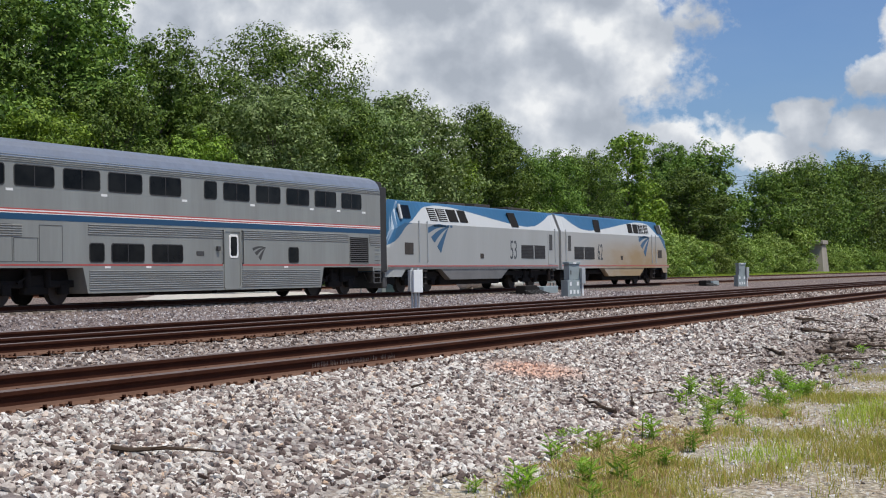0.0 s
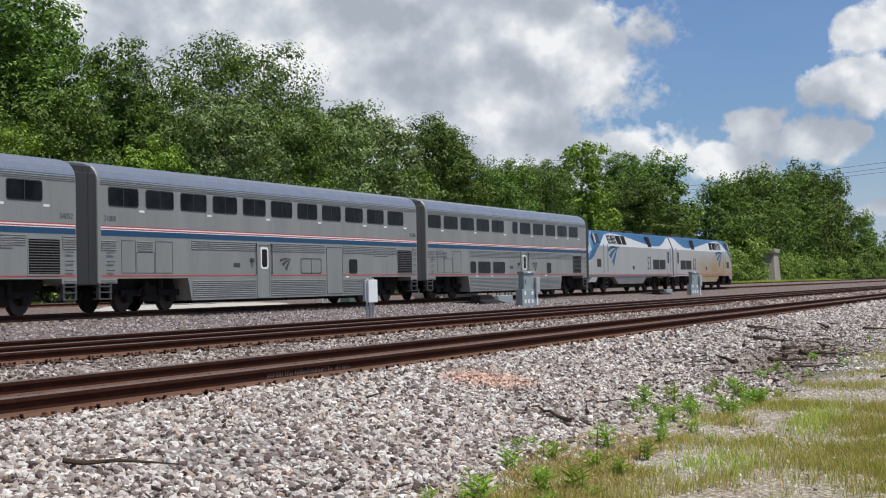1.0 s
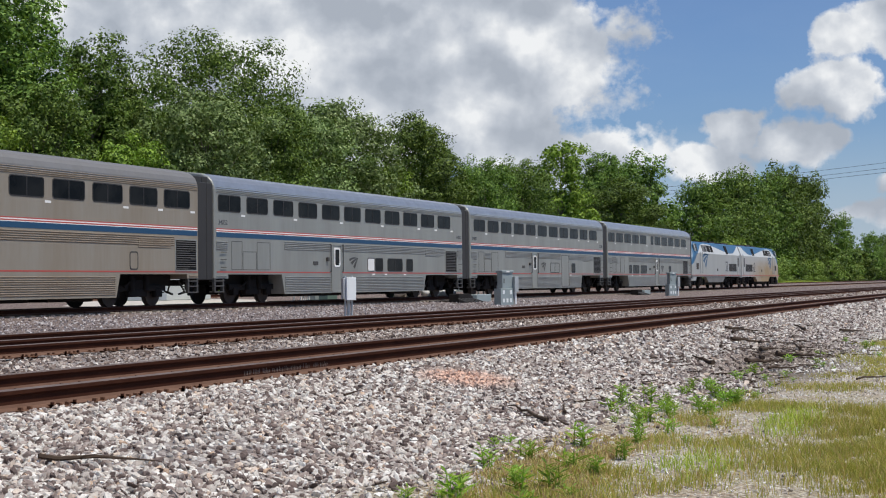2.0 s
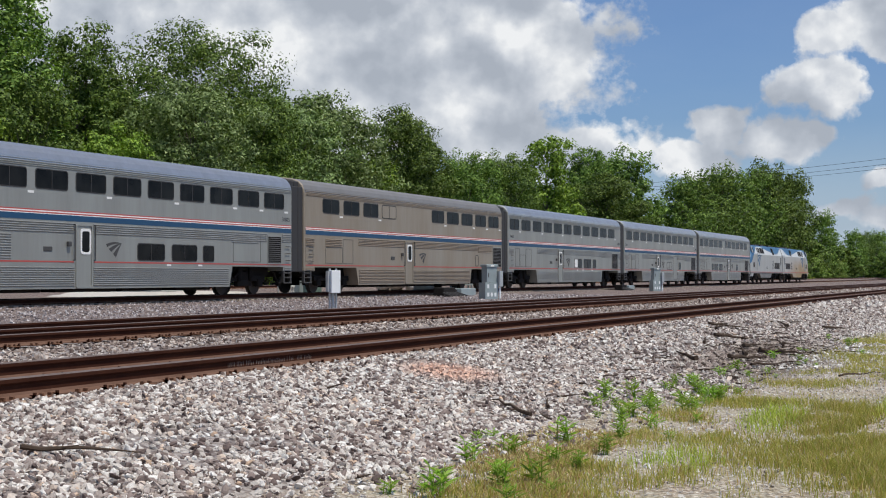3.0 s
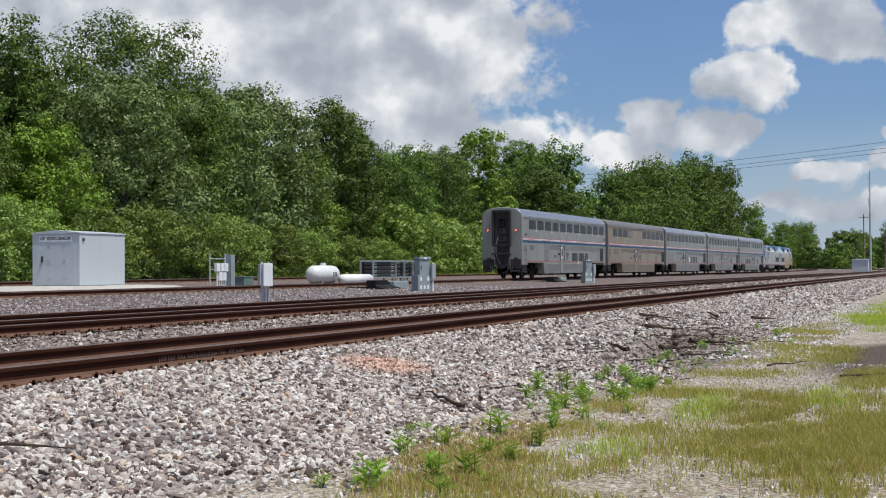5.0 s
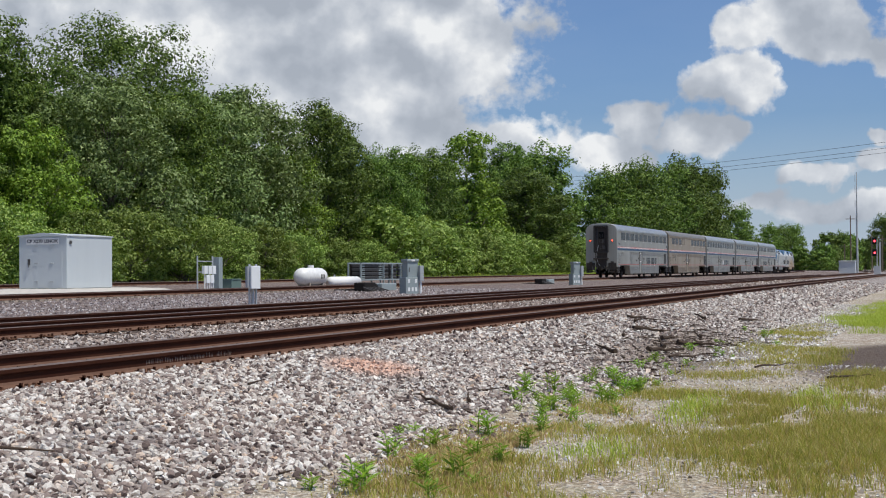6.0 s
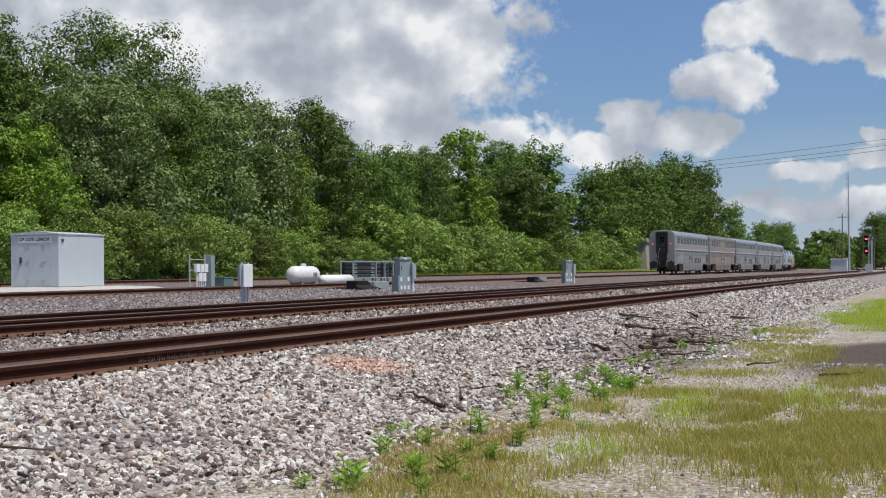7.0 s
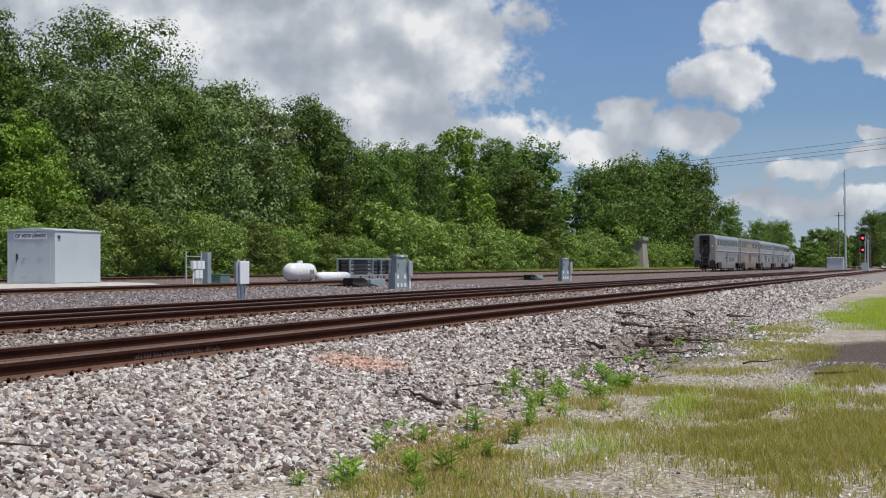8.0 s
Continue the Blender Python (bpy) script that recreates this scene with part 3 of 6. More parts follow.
def car_outline(bottom):
    half = CAR_W / 2
    pts = [(half, bottom), (half, 4.52), (half - 0.03, 4.68), (half - 0.12, 4.86), (half - 0.28, 5.02), (half - 0.58, 5.14), (half - 1.0, 5.21), (0, 5.24)]
    return pts


def car_body(bm, start):
    """Shell with rounded roof; the skirt rises over the bogies."""
    xs = [(start, 1.0), (1.35, 1.0), (1.36, 1.17), (5.55, 1.17), (5.78, 0.34), (20.12, 0.34), (20.35, 1.17), (24.5, 1.17), (24.51, 1.0), (25.28, 1.0)]
    rings = []
    for x, b in xs:
        o = car_outline(b)
        pts = [(-y, z) for y, z in o] + o[-2::-1]
        rings.append([bm.verts.new((x, y, z)) for y, z in pts])
    # rounded ends
    for a, b in zip(rings, rings[1:]):
        n = len(a)
        for i in range(n - 1):
            f = bm.faces.new((a[i], b[i], b[i + 1], a[i + 1]))
            f.material_index = 1 if 1 <= i <= n - 3 else 0
        bm.faces.new((a[-1], b[-1], b[0], a[0]))
    bm.faces.new(rings[0])
    bm.faces.new(rings[-1][::-1])
    bmesh.ops.recalc_face_normals(bm, faces=bm.faces[:])
    ends = [e for e in bm.edges if abs(e.verts[0].co.x - e.verts[1].co.x) < 1e-6 and (e.verts[0].co.x < 0.4 or e.verts[0].co.x > 25.2) and min(v.co.z for v in e.verts) >= 0.99 and len({round(v.co.z, 3) for v in e.verts} | {9}) > 1]
    ends = [e for e in ends if not (abs(e.verts[0].co.z - 1.0) < 1e-3 and abs(e.verts[1].co.z - 1.0) < 1e-3)]
    bmesh.ops.bevel(bm, geom=ends, offset=0.06, segments=3, affect="EDGES", profile=0.5)


def pane_set(parent, side, x0, x1, z0, z1, split=True, filled=None, name="window"):
    """A flush window: rubber frame, dark pane, middle bar."""
    y = side * CAR_W / 2
    o = side * 0.012
    ro, ri = rounded(x0, x1, z0, z1, 0.12), rounded(x0 + 0.035, x1 - 0.035, z0 + 0.035, z1 - 0.035, 0.09)
    bm = ring(bmesh.new(), ro, ri, y - o, y + o)
    if split:
        xm = (x0 + x1) / 2
        box(bm, xm - 0.018, xm + 0.018, min(y, y + o), max(y, y + o), z0 + 0.03, z1 - 0.03)
    w = part(name, bm, M_RUBBER, parent)
    part("pane", plate(bmesh.new(), ri, y - o, y + side * 0.004), filled or M_GLASS, w)
    return w


def flutes(bm, side, x0, x1, z0, z1, pitch=0.075):
    """Rows of raised half-round ribs."""
    y = side * CAR_W / 2
    x1 = min(x1, 25.2)
    n = max(1, int((z1 - z0) / pitch))
    for i in range(n):
        z = z0 + pitch * (i + 0.5)
        h = pitch * 0.32
        prof = [(0, -h), (0.016, -h * 0.7), (0.024, 0), (0.016, h * 0.7), (0, h)]
        prism(bm, [(y + side * a, z + b) for a, b in prof], x0, x1)


def grille(parent, side, x0, x1, z0, z1):
    y = side * CAR_W / 2
    g = part("grille", box(bmesh.new(), x0, x1, y - 0.02, y + 0.006, z0, z1) if side > 0 else box(bmesh.new(), x0, x1, y - 0.006, y + 0.02, z0, z1), M_BLACK, parent, "dark louvred air intake")
    bm = bmesh.new()
    z = z0 + 0.05
    while z < z1 - 0.02:
        prism(bm, [(y, z - 0.012), (y + side * 0.03, z - 0.03), (y + side * 0.03, z - 0.02), (y, z + 0.012)], x0 + 0.02, x1 - 0.02)
        z += 0.085
    bmesh.ops.recalc_face_normals(bm, faces=bm.faces[:])
    part("louvre", bm, M_GREYSTEEL, g)
    bm = ring(bmesh.new(), [(x0 - 0.05, z0 - 0.05), (x1 + 0.05, z0 - 0.05), (x1 + 0.05, z1 + 0.05), (x0 - 0.05, z1 + 0.05)], [(x0, z0), (x1, z0), (x1, z1), (x0, z1)], y - side * 0.01, y + side * 0.02)
    part("frame", bm, M_SILVER, g)


def swoosh(parent, side, x, z, w, mat, flip=1, depth=CAR_W / 2):
    """The operator's mark as plain curved blades."""
    bm = bmesh.new()
    y0 = side * (depth + 0.001)
    y1 = side * (depth + 0.007)
    for (ax, az), (bx, bz), lift in (((0.0, 0.36), (0.05, 0.25), 0.07), ((0.16, 0.17), (0.33, 0.06), 0.05), ((0.45, -0.02), (0.62, -0.16), 0.03)):
        top, bot = [], []
        for i in range(9):
            s = i / 8
            arc = math.sin(s * math.pi) * lift
            top.append((x + flip * (ax + (1.0 - ax) * s) * w, z + (az + (0.40 - az) * s + arc) * w))
            bot.append((x + flip * (bx + (0.985 - bx) * s) * w, z + (bz + (0.385 - bz) * s + arc * 0.8) * w))
        plate(bm, top + bot[::-1], y0, y1)
    part("emblem", bm, mat, parent, "curved blade emblem")


def wheelset_bogie(parent, xc, wheelbase=2.6, radius=0.46, axles=2):
    bm = bmesh.new()
    for s in (-1, 1):
        y = s * 1.02
        box(bm, xc - wheelbase / 2 - 0.45, xc + wheelbase / 2 + 0.45, y - 0.07, y + 0.07, 0.55, 0.78, 0.03)
        box(bm, xc - 0.55, xc + 0.55, y - 0.1, y + 0.1, 0.34, 0.62, 0.04)
        for k in range(axles):
            x = xc - wheelbase / 2 + wheelbase * k / (axles - 1)
            box(bm, x - 0.2, x + 0.2, y - 0.11, y + 0.11, 0.32, 0.66, 0.04)
        for dx in (-0.45, 0.45):
            tube(bm, (xc + dx, y + s * 0.12, 0.55), (xc + dx, y + s * 0.12, 1.1), 0.11, None, 12)
        tube(bm, (xc - 0.9, y + s * 0.14, 0.7), (xc - 0.2, y + s * 0.14, 1.05), 0.04, None, 8)
    box(bm, xc - 0.3, xc + 0.3, -1.1, 1.1, 0.62, 0.95, 0.04)
    bogie = part("bogie", bm, M_BLACK, parent, "black steel bogie frame with brake gear")
    for k in range(axles):
        x = xc - wheelbase / 2 + wheelbase * k / (axles - 1)
        for s in (-1, 1):
            w = bmesh.new()
            tube(w, (x, s * 0.68, radius), (x, s * 0.81, radius), radius, None, 24)
            tube(w, (x, s * 0.64, radius), (x, s * 0.68, radius), radius + 0.03, None, 24)
            tube(w, (x, s * 0.81, radius), (x, s * 0.9, radius), 0.14, None, 12)
            part("wheel", w, M_GRIME, bogie)
    return bogie


def diaphragm(parent, x, out):
    """Ribbed gangway hood between cars."""
    bm = bmesh.new()
    for s in (-1, 1):
        box(bm, min(x, x + out), max(x, x + out), s * 1.27 - 0.2, s * 1.27 + 0.2, 0.95, 4.75, 0.03)
    box(bm, min(x, x + out), max(x, x + out), -1.25, 1.25, 4.65, 5.0, 0.03)
    part("diaphragm", bm, M_RUBBER, parent, "dark rubber gangway hood")


def passenger_car(label, upper, lower, door, extra, tan=False, last=False, number=""):
    car = thing("passenger_car", pose(0, TRACK_Y, TRACK_Z), label, "passenger car", "cars of the train")
    side_m, flute_m = (M_SILVER_TAN, M_FLUTE_TAN) if tan else (M_SILVER, M_FLUTE)
    bm = bmesh.new()
    car_body(bm, 0.10 if last else 0.36)
    part("body", bm, [side_m, M_ROOF_DULL if tan else M_ROOF], car)
    for side in (-1, 1):
        y = side * CAR_W / 2
        # stripes
        for nm, z0, z1, mat in (("red_stripe", 2.945, 2.985, M_RED), ("white_stripe", 2.905, 2.945, M_WHITE), ("red_stripe", 2.86, 2.905, M_RED), ("white_stripe", 2.835, 2.86, M_WHITE), ("blue_stripe", 2.64, 2.835, M_BLUE)):
            part(nm, box(bmesh.new(), 0.5 if not last else 0.25, 25.2, *sorted((y - side * 0.01, y + side * 0.006)), z0, z1), mat, car)
        d0, d1 = door
        for a, b in ((0.5, d0 - 0.15), (d1 + 0.15, 25.2)):
            part("red_line", box(bmesh.new(), a, b, *sorted((y - side * 0.01, y + side * 0.005)), 1.235, 1.285), M_RED, car)
        # upper deck windows
        for x0, x1 in upper:
            filled = side_m if (tan and side < 0 and 8.2 < x0 < 8.5) else None
            pane_set(car, side, x0, x1, 3.65, 4.33, x1 - x0 > 1.0, filled)
        for x0, x1, fill in lower:
            pane_set(car, side, x0, x1, 1.33, 1.98, x1 - x0 > 1.0, {"": None, "blank": side_m, "white": M_WHITE}[fill])
        # emergency labels under some windows
        bm = bmesh.new()
        for i, (x0, x1) in enumerate(upper):
            if i % 2 == 0 or i == len(upper) - 2:
                box(bm, x1 + 0.04, x1 + 0.34, *sorted((y - side * 0.01, y + side * 0.006)), 3.50, 3.58)
        for x0, x1, fill in lower[1:]:
            box(bm, x0 - 0.32, x0 - 0.04, *sorted((y - side * 0.01, y + side * 0.006)), 1.15, 1.22)
        part("placard", bm, M_WHITE, car, "small white rescue labels")
        # fluted bands: under the eaves, above the doors, along the skirt
        bm = bmesh.new()
        for z in (4.40, 4.46, 4.53, 4.60):
            prism(bm, [(y - side * max(0, z - 4.52) * 0.2, z - 0.014), (y + side * 0.022 - side * max(0, z - 4.52) * 0.2, z), (y - side * max(0, z - 4.52) * 0.2, z + 0.014)], 0.5, 25.2)
        gaps = sorted([(d0 - 0.12, d1 + 0.12)] + [(a - 0.1, b + 0.1) for a, b in extra.get("hatch", [])] + [(a - 0.12, b + 0.12) for a, b in extra.get("grille", [])])
        x = 5.8
        spans = []
        for a, b in gaps:
            if a > x:
                spans.append((x, a))
            x = max(x, b)
        if x < 24.9:
            spans.append((x, 25.2))
        for a, b in spans:
            flutes(bm, side, a, b, 2.22, 2.60)
        for a, b in extra.get("vents", [(0.5, 1.3), (2.1, 3.4)]):
            flutes(bm, side, a, b, 2.12, 2.55)
        for a, b in ((5.85, d0 - 0.13), (d1 + 0.13, 20.05)):
            segs = [(a, b)]
            for h0, h1 in extra.get("hatch", []):
                segs = [t for p, q in segs for t in ((p, min(q, h0 - 0.1)), (max(p, h1 + 0.1), q)) if t[1] > t[0] + 0.1]
            for p, q in segs:
                flutes(bm, side, p, q, 0.42, 1.16)
        for a, b, z0, z1 in extra.get("column", []):
            flutes(bm, side, a, b, z0, z1, 0.085)
        for a, b in ((0.5, 1.25), (24.62, 25.2)):
            flutes(bm, side, a, b, 1.02, 1.2, 0.06)
        bmesh.ops.recalc_face_normals(bm, faces=bm.faces[:])
        tagged(part("fluting", bm, flute_m, car, "horizontal fluted steel ribs"), kind="stuff")
        for a, b in extra.get("grille", []):
            grille(car, side, a, b, 1.33, 2.45)
        for a, b in extra.get("hatch", []):
            bm = ring(bmesh.new(), rounded(a, b, 0.42, 2.5, 0.08), rounded(a + 0.03, b - 0.03, 0.45, 2.47, 0.06), y - side * 0.01, y + side * 0.014)
            hatch = part("hatch", bm, M_GREYSTEEL, car, "closed steel baggage door")
            part("panel", plate(bmesh.new(), rounded(a + 0.03, b - 0.03, 0.45, 2.47, 0.06), y - side * 0.01, y + side * 0.008), side_m, hatch)
        # service lockers
        for a, b, z0, z1 in extra.get("locker", [(1.6, 2.4, 1.35, 2.5), (2.45, 3.5, 1.35, 2.1), (3.55, 4.6, 1.35, 2.5)]):
            bm = ring(bmesh.new(), rounded(a, b, z0, z1, 0.04), rounded(a + 0.018, b - 0.018, z0 + 0.018, z1 - 0.018, 0.03), y - side * 0.01, y + side * 0.007)
            part("locker", bm, M_GREYSTEEL, car, "service locker seam")
        # side door: recessed leaf, window, grab rails
        bm = ring(bmesh.new(), rounded(d0 - 0.06, d1 + 0.06, 0.36, 2.56, 0.1), rounded(d0, d1, 0.42, 2.5, 0.07), y - side * 0.01, y + side * 0.03)
        dr = part("side_door", bm, side_m, car, "entrance door with a tall window")
        part("leaf", plate(bmesh.new(), rounded(d0, d1, 0.42, 2.5, 0.07), y - side * 0.02, y + side * 0.003), side_m, dr)
        xm = (d0 + d1) / 2 + 0.08
        ro, ri = rounded(xm - 0.29, xm + 0.29, 1.52, 2.40, 0.12), rounded(xm - 0.21, xm + 0.21, 1.60, 2.32, 0.09)
        part("door_window", ring(bmesh.new(), ro, ri, y, y + side * 0.02), M_WHITE, dr, "white-framed door window")
        part("door_pane", plate(bmesh.new(), ri, y, y + side * 0.008), M_GLASS, dr)
        for xr in (d0 - 0.16, d1 + 0.16):
            bm = bmesh.new()
            tube(bm, (xr, y + side * 0.06, 1.3), (xr, y + side * 0.06, 2.55), 0.022, None, 8)
            for zz in (1.32, 2.53):
                tube(bm, (xr, y, zz), (xr, y + side * 0.06, zz), 0.018, None, 6)
            part("grab_rail", bm, M_GREYSTEEL, dr)
        bm = box(bmesh.new(), d0 - 0.55, d0 - 0.38, *sorted((y, y + side * 0.1)), 1.78, 1.95, 0.02)
        part("door_lamp", bm, M_GREYSTEEL, car)
        bm = box(bmesh.new(), d0 - 1.75, d0 - 1.3, *sorted((y - side * 0.01, y + side * 0.02)), 1.6, 1.76, 0.015)
        part("id_plate", bm, M_GREYSTEEL, car)
        swoosh(car, side, d1 + 0.85 if side < 0 else d1 + 1.75, 1.58, 0.9, M_GREYSTEEL, 1 if side < 0 else -1)
        # end steps
        for xs0 in (0.35, 24.55):
            bm = bmesh.new()
            for dx in (0.0, 0.6):
                box(bm, xs0 + dx, xs0 + dx + 0.1, *sorted((y - side * 0.12, y)), 0.45, 1.02, 0.01)
            for zz in (0.45, 0.68, 0.88):
                box(bm, xs0, xs0 + 0.7, *sorted((y - side * 0.25, y + side * 0.01)), zz, zz + 0.05, 0.008)
            part("end_step", bm, M_GREYSTEEL, car)
        bm = bmesh.new()
        for xs0 in (0.95, 24.85):
            for zz in (1.45, 1.75, 2.05):
                tube(bm, (xs0 - 0.2, y + side * 0.05, zz), (xs0 + 0.2, y + side * 0.05, zz), 0.016, None, 6)
        part("end_ladder", bm, M_GREYSTEEL, car)
        if number:
            rz = 0 if side < 0 else 180
            for xn in (0.98, 24.75):
                letters("car_number", number, 0.27, M_TEXT, car, pose(xn, y + side * 0.002, 3.22, 90, 0, rz))
    for xc in (3.9, 22.0):
        wheelset_bogie(car, xc)
    bm = bmesh.new()
    for a, b, w in ((6.4, 9.0, 1.1), (9.6, 13.0, 1.2), (13.6, 16.2, 1.0), (17.0, 19.4, 1.1)):
        box(bm, a, b, -w, w, 0.22, 0.4, 0.03)
    box(bm, 1.5, 24.4, -0.85, 0.85, 0.78, 1.15)
    part("underframe", bm, M_BLACK, car)
    for x, out in ((0.10 if last else 0.36, -0.41), (25.28, 0.68)):
        if not (last and x < 1):
            diaphragm(car, x, out)
        bm = bmesh.new()
        tube(bm, (x, 0, 0.85), (x + out * 0.98, 0, 0.85), 0.12, None, 10)
        for s in (-0.6, 0.5):
            pts = [Vector((x, s, 0.95)), Vector((x + out * 0.9, s * 0.8, 0.5)), Vector((x + out * 0.95, s * 0.3, 0.4))]
            hose = bmesh.new()
            for a, b in zip(pts, pts[1:]):
                tube(hose, a, b, 0.035, None, 8)
            part("hose", hose, M_RUBBER, car)
        part("coupler", bm, M_BLACK, car)
    if last:
        rear_end(car)
    return car


def rear_end(car):
    """The open end of the last car: hood frame, end door, red marker lamps, hoses."""
    bm = bmesh.new()
    ro, ri = rounded(-0.72, 0.72, 2.38, 5.02, 0.13), rounded(-0.59, 0.59, 2.5, 4.89, 0.07)
    n = len(ro)
    for lvl0, lvl1 in ((0.10, -0.12),):
        vo = [[bm.verts.new((x, a, b)) for a, b in ro] for x in (lvl0, lvl1)]
        vi = [[bm.verts.new((x, a, b)) for a, b in ri] for x in (lvl0, lvl1)]
        for i in range(n):
            j = (i + 1) % n
            bm.faces.new((vo[1][i], vo[1][j], vi[1][j], vi[1][i]))
            bm.faces.new((vo[0][i], vo[0][j], vo[1][j], vo[1][i]))
            bm.faces.new((vi[0][j], vi[0][i], vi[1][i], vi[1][j]))
    bmesh.ops.recalc_face_normals(bm, faces=bm.faces[:])
    part("gangway_frame", bm, M_RUBBER, car, "black rubber gangway frame")
    bm = box(bmesh.new(), 0.085, 0.096, -0.59, 0.59, 1.6, 4.88)
    bulk = part("end_bulkhead", bm, M_GRIME, car)
    bm = box(bmesh.new(), 0.05, 0.084, -0.40, 0.36, 2.5, 4.6, 0.01)
    door = part("end_door", bm, M_GRIME, car, "grey steel end door")
    part("pane", box(bmesh.new(), 0.04, 0.049, -0.28, 0.24, 3.75, 4.4, 0.004), M_GLASS, door)
    bm = bmesh.new()
    for zz in (2.8, 3.35, 3.9):
        tube(bm, (0.0, -0.12, zz), (0.0, 0.12, zz), 0.02, None, 8)
        tube(bm, (0.0, -0.12, zz), (0.0, -0.12, zz + 0.3), 0.02, None, 8)
        tube(bm, (0.0, 0.12, zz), (0.0, 0.12, zz + 0.3), 0.02, None, 8)
    for yy, zz in ((-0.28, 2.75), (-0.2, 3.35)):
        box(bm, 0.02, 0.048, yy - 0.1, yy + 0.12, zz, zz + 0.32)
    part("grab_rail", bm, M_GREYSTEEL, car)
    # folded curtains in the frame
    bm = bmesh.new()
    for k in range(6):
        tube(bm, (0.02, 0.5 - k * 0.035, 2.55), (0.02, 0.5 - k * 0.035, 4.75), 0.022, None, 8)
    part("folded_hood", bm, M_RUBBER, car)
    for y in (-1.08, 1.08):
        bm = bmesh.new()
        tube(bm, (0.10, y, 3.55), (0.05, y, 3.55), 0.10, 0.09, 16)
        lamp = part("marker_lamp", bm, M_RUBBER, car, "red marker lamp, lit")
        bm = bmesh.new()
        bmesh.ops.create_uvsphere(bm, u_segments=14, v_segments=8, radius=0.068, matrix=Matrix.Translation((0.05, y, 3.55)) @ Matrix.Diagonal((0.4, 1, 1, 1)))
        part("lens", bm, M_MARKER, lamp, "glowing red lens", True)
    # threshold, buffer plates, hoses
    bm = bmesh.new()
    box(bm, -0.28, 0.1, -0.72, 0.72, 1.75, 1.87, 0.02)
    box(bm, -0.05, 0.1, -0.5, 0.5, 0.95, 1.75, 0.02)
    part("threshold", bm, M_GRIME, car)
    for y in (-1.05, 1.05):
        bm = bmesh.new()
        box(bm, 0.0, 0.1, y - 0.42, y + 0.42, 0.7, 1.42, 0.03)
        box(bm, -0.12, 0.0, y - 0.3, y + 0.3, 0.5, 0.62, 0.02)
        box(bm, -0.1, 0.02, y - 0.2, y + 0.1, 1.3, 1.55, 0.02)
        part("end_sill", bm, M_GRIME, car)
    bm = bmesh.new()
    box(bm, -0.45, 0.1, -0.18, 0.18, 0.72, 1.0, 0.04)
    box(bm, -0.62, -0.4, -0.13, 0.16, 0.70, 1.03, 0.05)
    part("knuckle", bm, M_BLACK, car)
    for y, sag in ((-0.75, 0.35), (-0.95, 0.5), (0.7, 0.45), (0.9, 0.3), (-0.45, 0.25), (0.4, 0.3)):
        bm = bmesh.new()
        pts = []
        for i in range(9):
            s = i / 8
            pts.append(Vector((-0.06 - 0.25 * math.sin(s * math.pi), y + (0.28 if y < 0 else -0.28) * s, 1.35 - sag * 1.4 * math.sin(s * math.pi) - 0.35 * s)))
        for a, b in zip(pts, pts[1:]):
            tube(bm, a, b, 0.026, None, 8)
        part("hose", bm, M_RUBBER, car, "black air and power hose")
    bm = bmesh.new()
    pts = [Vector((-0.02, 0.25, 3.1)), Vector((-0.1, 0.42, 2.4)), Vector((-0.12, 0.40, 1.9)), Vector((-0.1, 0.3, 1.4)), Vector((-0.05, 0.1, 1.1))]
    for a, b in zip(pts, pts[1:]):
        tube(bm, a, b, 0.016, None, 6)
    part("cable", bm, M_GALV, car)


UP_COACH = [(1.8 + 2.107 * i, 3.5 + 2.107 * i) for i in range(11)]
cars = []
cars.append(passenger_car("silver double-deck coach with lit red tail lamps, last car", UP_COACH, [(13.8, 15.55, ""), (16.0, 17.75, ""), (18.15, 18.97, "")], (10.3, 11.1),
                          {"grille": [(23.2, 24.3)], "column": [(5.85, 6.95, 1.32, 2.2)], "vents": [(0.5, 1.3), (1.9, 3.1), (20.3, 22.4)], "locker": [(0.5, 1.2, 1.4, 2.1), (20.4, 22.6, 1.35, 2.5)]}, last=True, number="34005"))
cars.append(passenger_car("tan-dusted double-deck lounge car with a blank window", [(2.1 + 2.1 * i, 3.78 + 2.1 * i) for i in range(4)] + [(14.6 + 2.1 * i, 16.3 + 2.1 * i) for i in range(5)], [(20.9, 21.4, "blank")], (11.2, 12.1),
                          {"grille": [(23.75, 25.1)], "vents": [(0.5, 1.3), (2.4, 4.0), (21.4, 23.4)], "locker": [(0.5, 1.2, 1.4, 2.1), (2.4, 4.1, 1.35, 2.1), (4.15, 5.2, 1.35, 2.5)]}, tan=True))
cars.append(passenger_car("silver double-deck coach with one white window blind", [(0.62 + 2.13 * i, 2.3 + 2.13 * i) for i in range(11)], [(13.63, 14.4, "white"), (14.45, 15.31, ""), (15.8, 17.52, ""), (17.97, 18.76, "")], (10.05, 10.9),
                          {"grille": [(22.9, 24.4)], "vents": [(0.5, 1.3), (20.3, 22.2), (24.55, 25.35)]}, number="34052"))
cars.append(passenger_car("silver double-deck baggage coach with a blank lower window", [(0.9 + 2.115 * i, 2.6 + 2.115 * i) for i in range(11)], [(13.81, 15.57, "blank"), (18.1, 18.9, "")], (10.4, 11.25),
                          {"grille": [(23.0, 24.6)], "hatch": [(16.05, 17.5)], "vents": [(0.5, 1.3), (2.5, 3.4), (20.6, 22.0)]}, number="31008"))
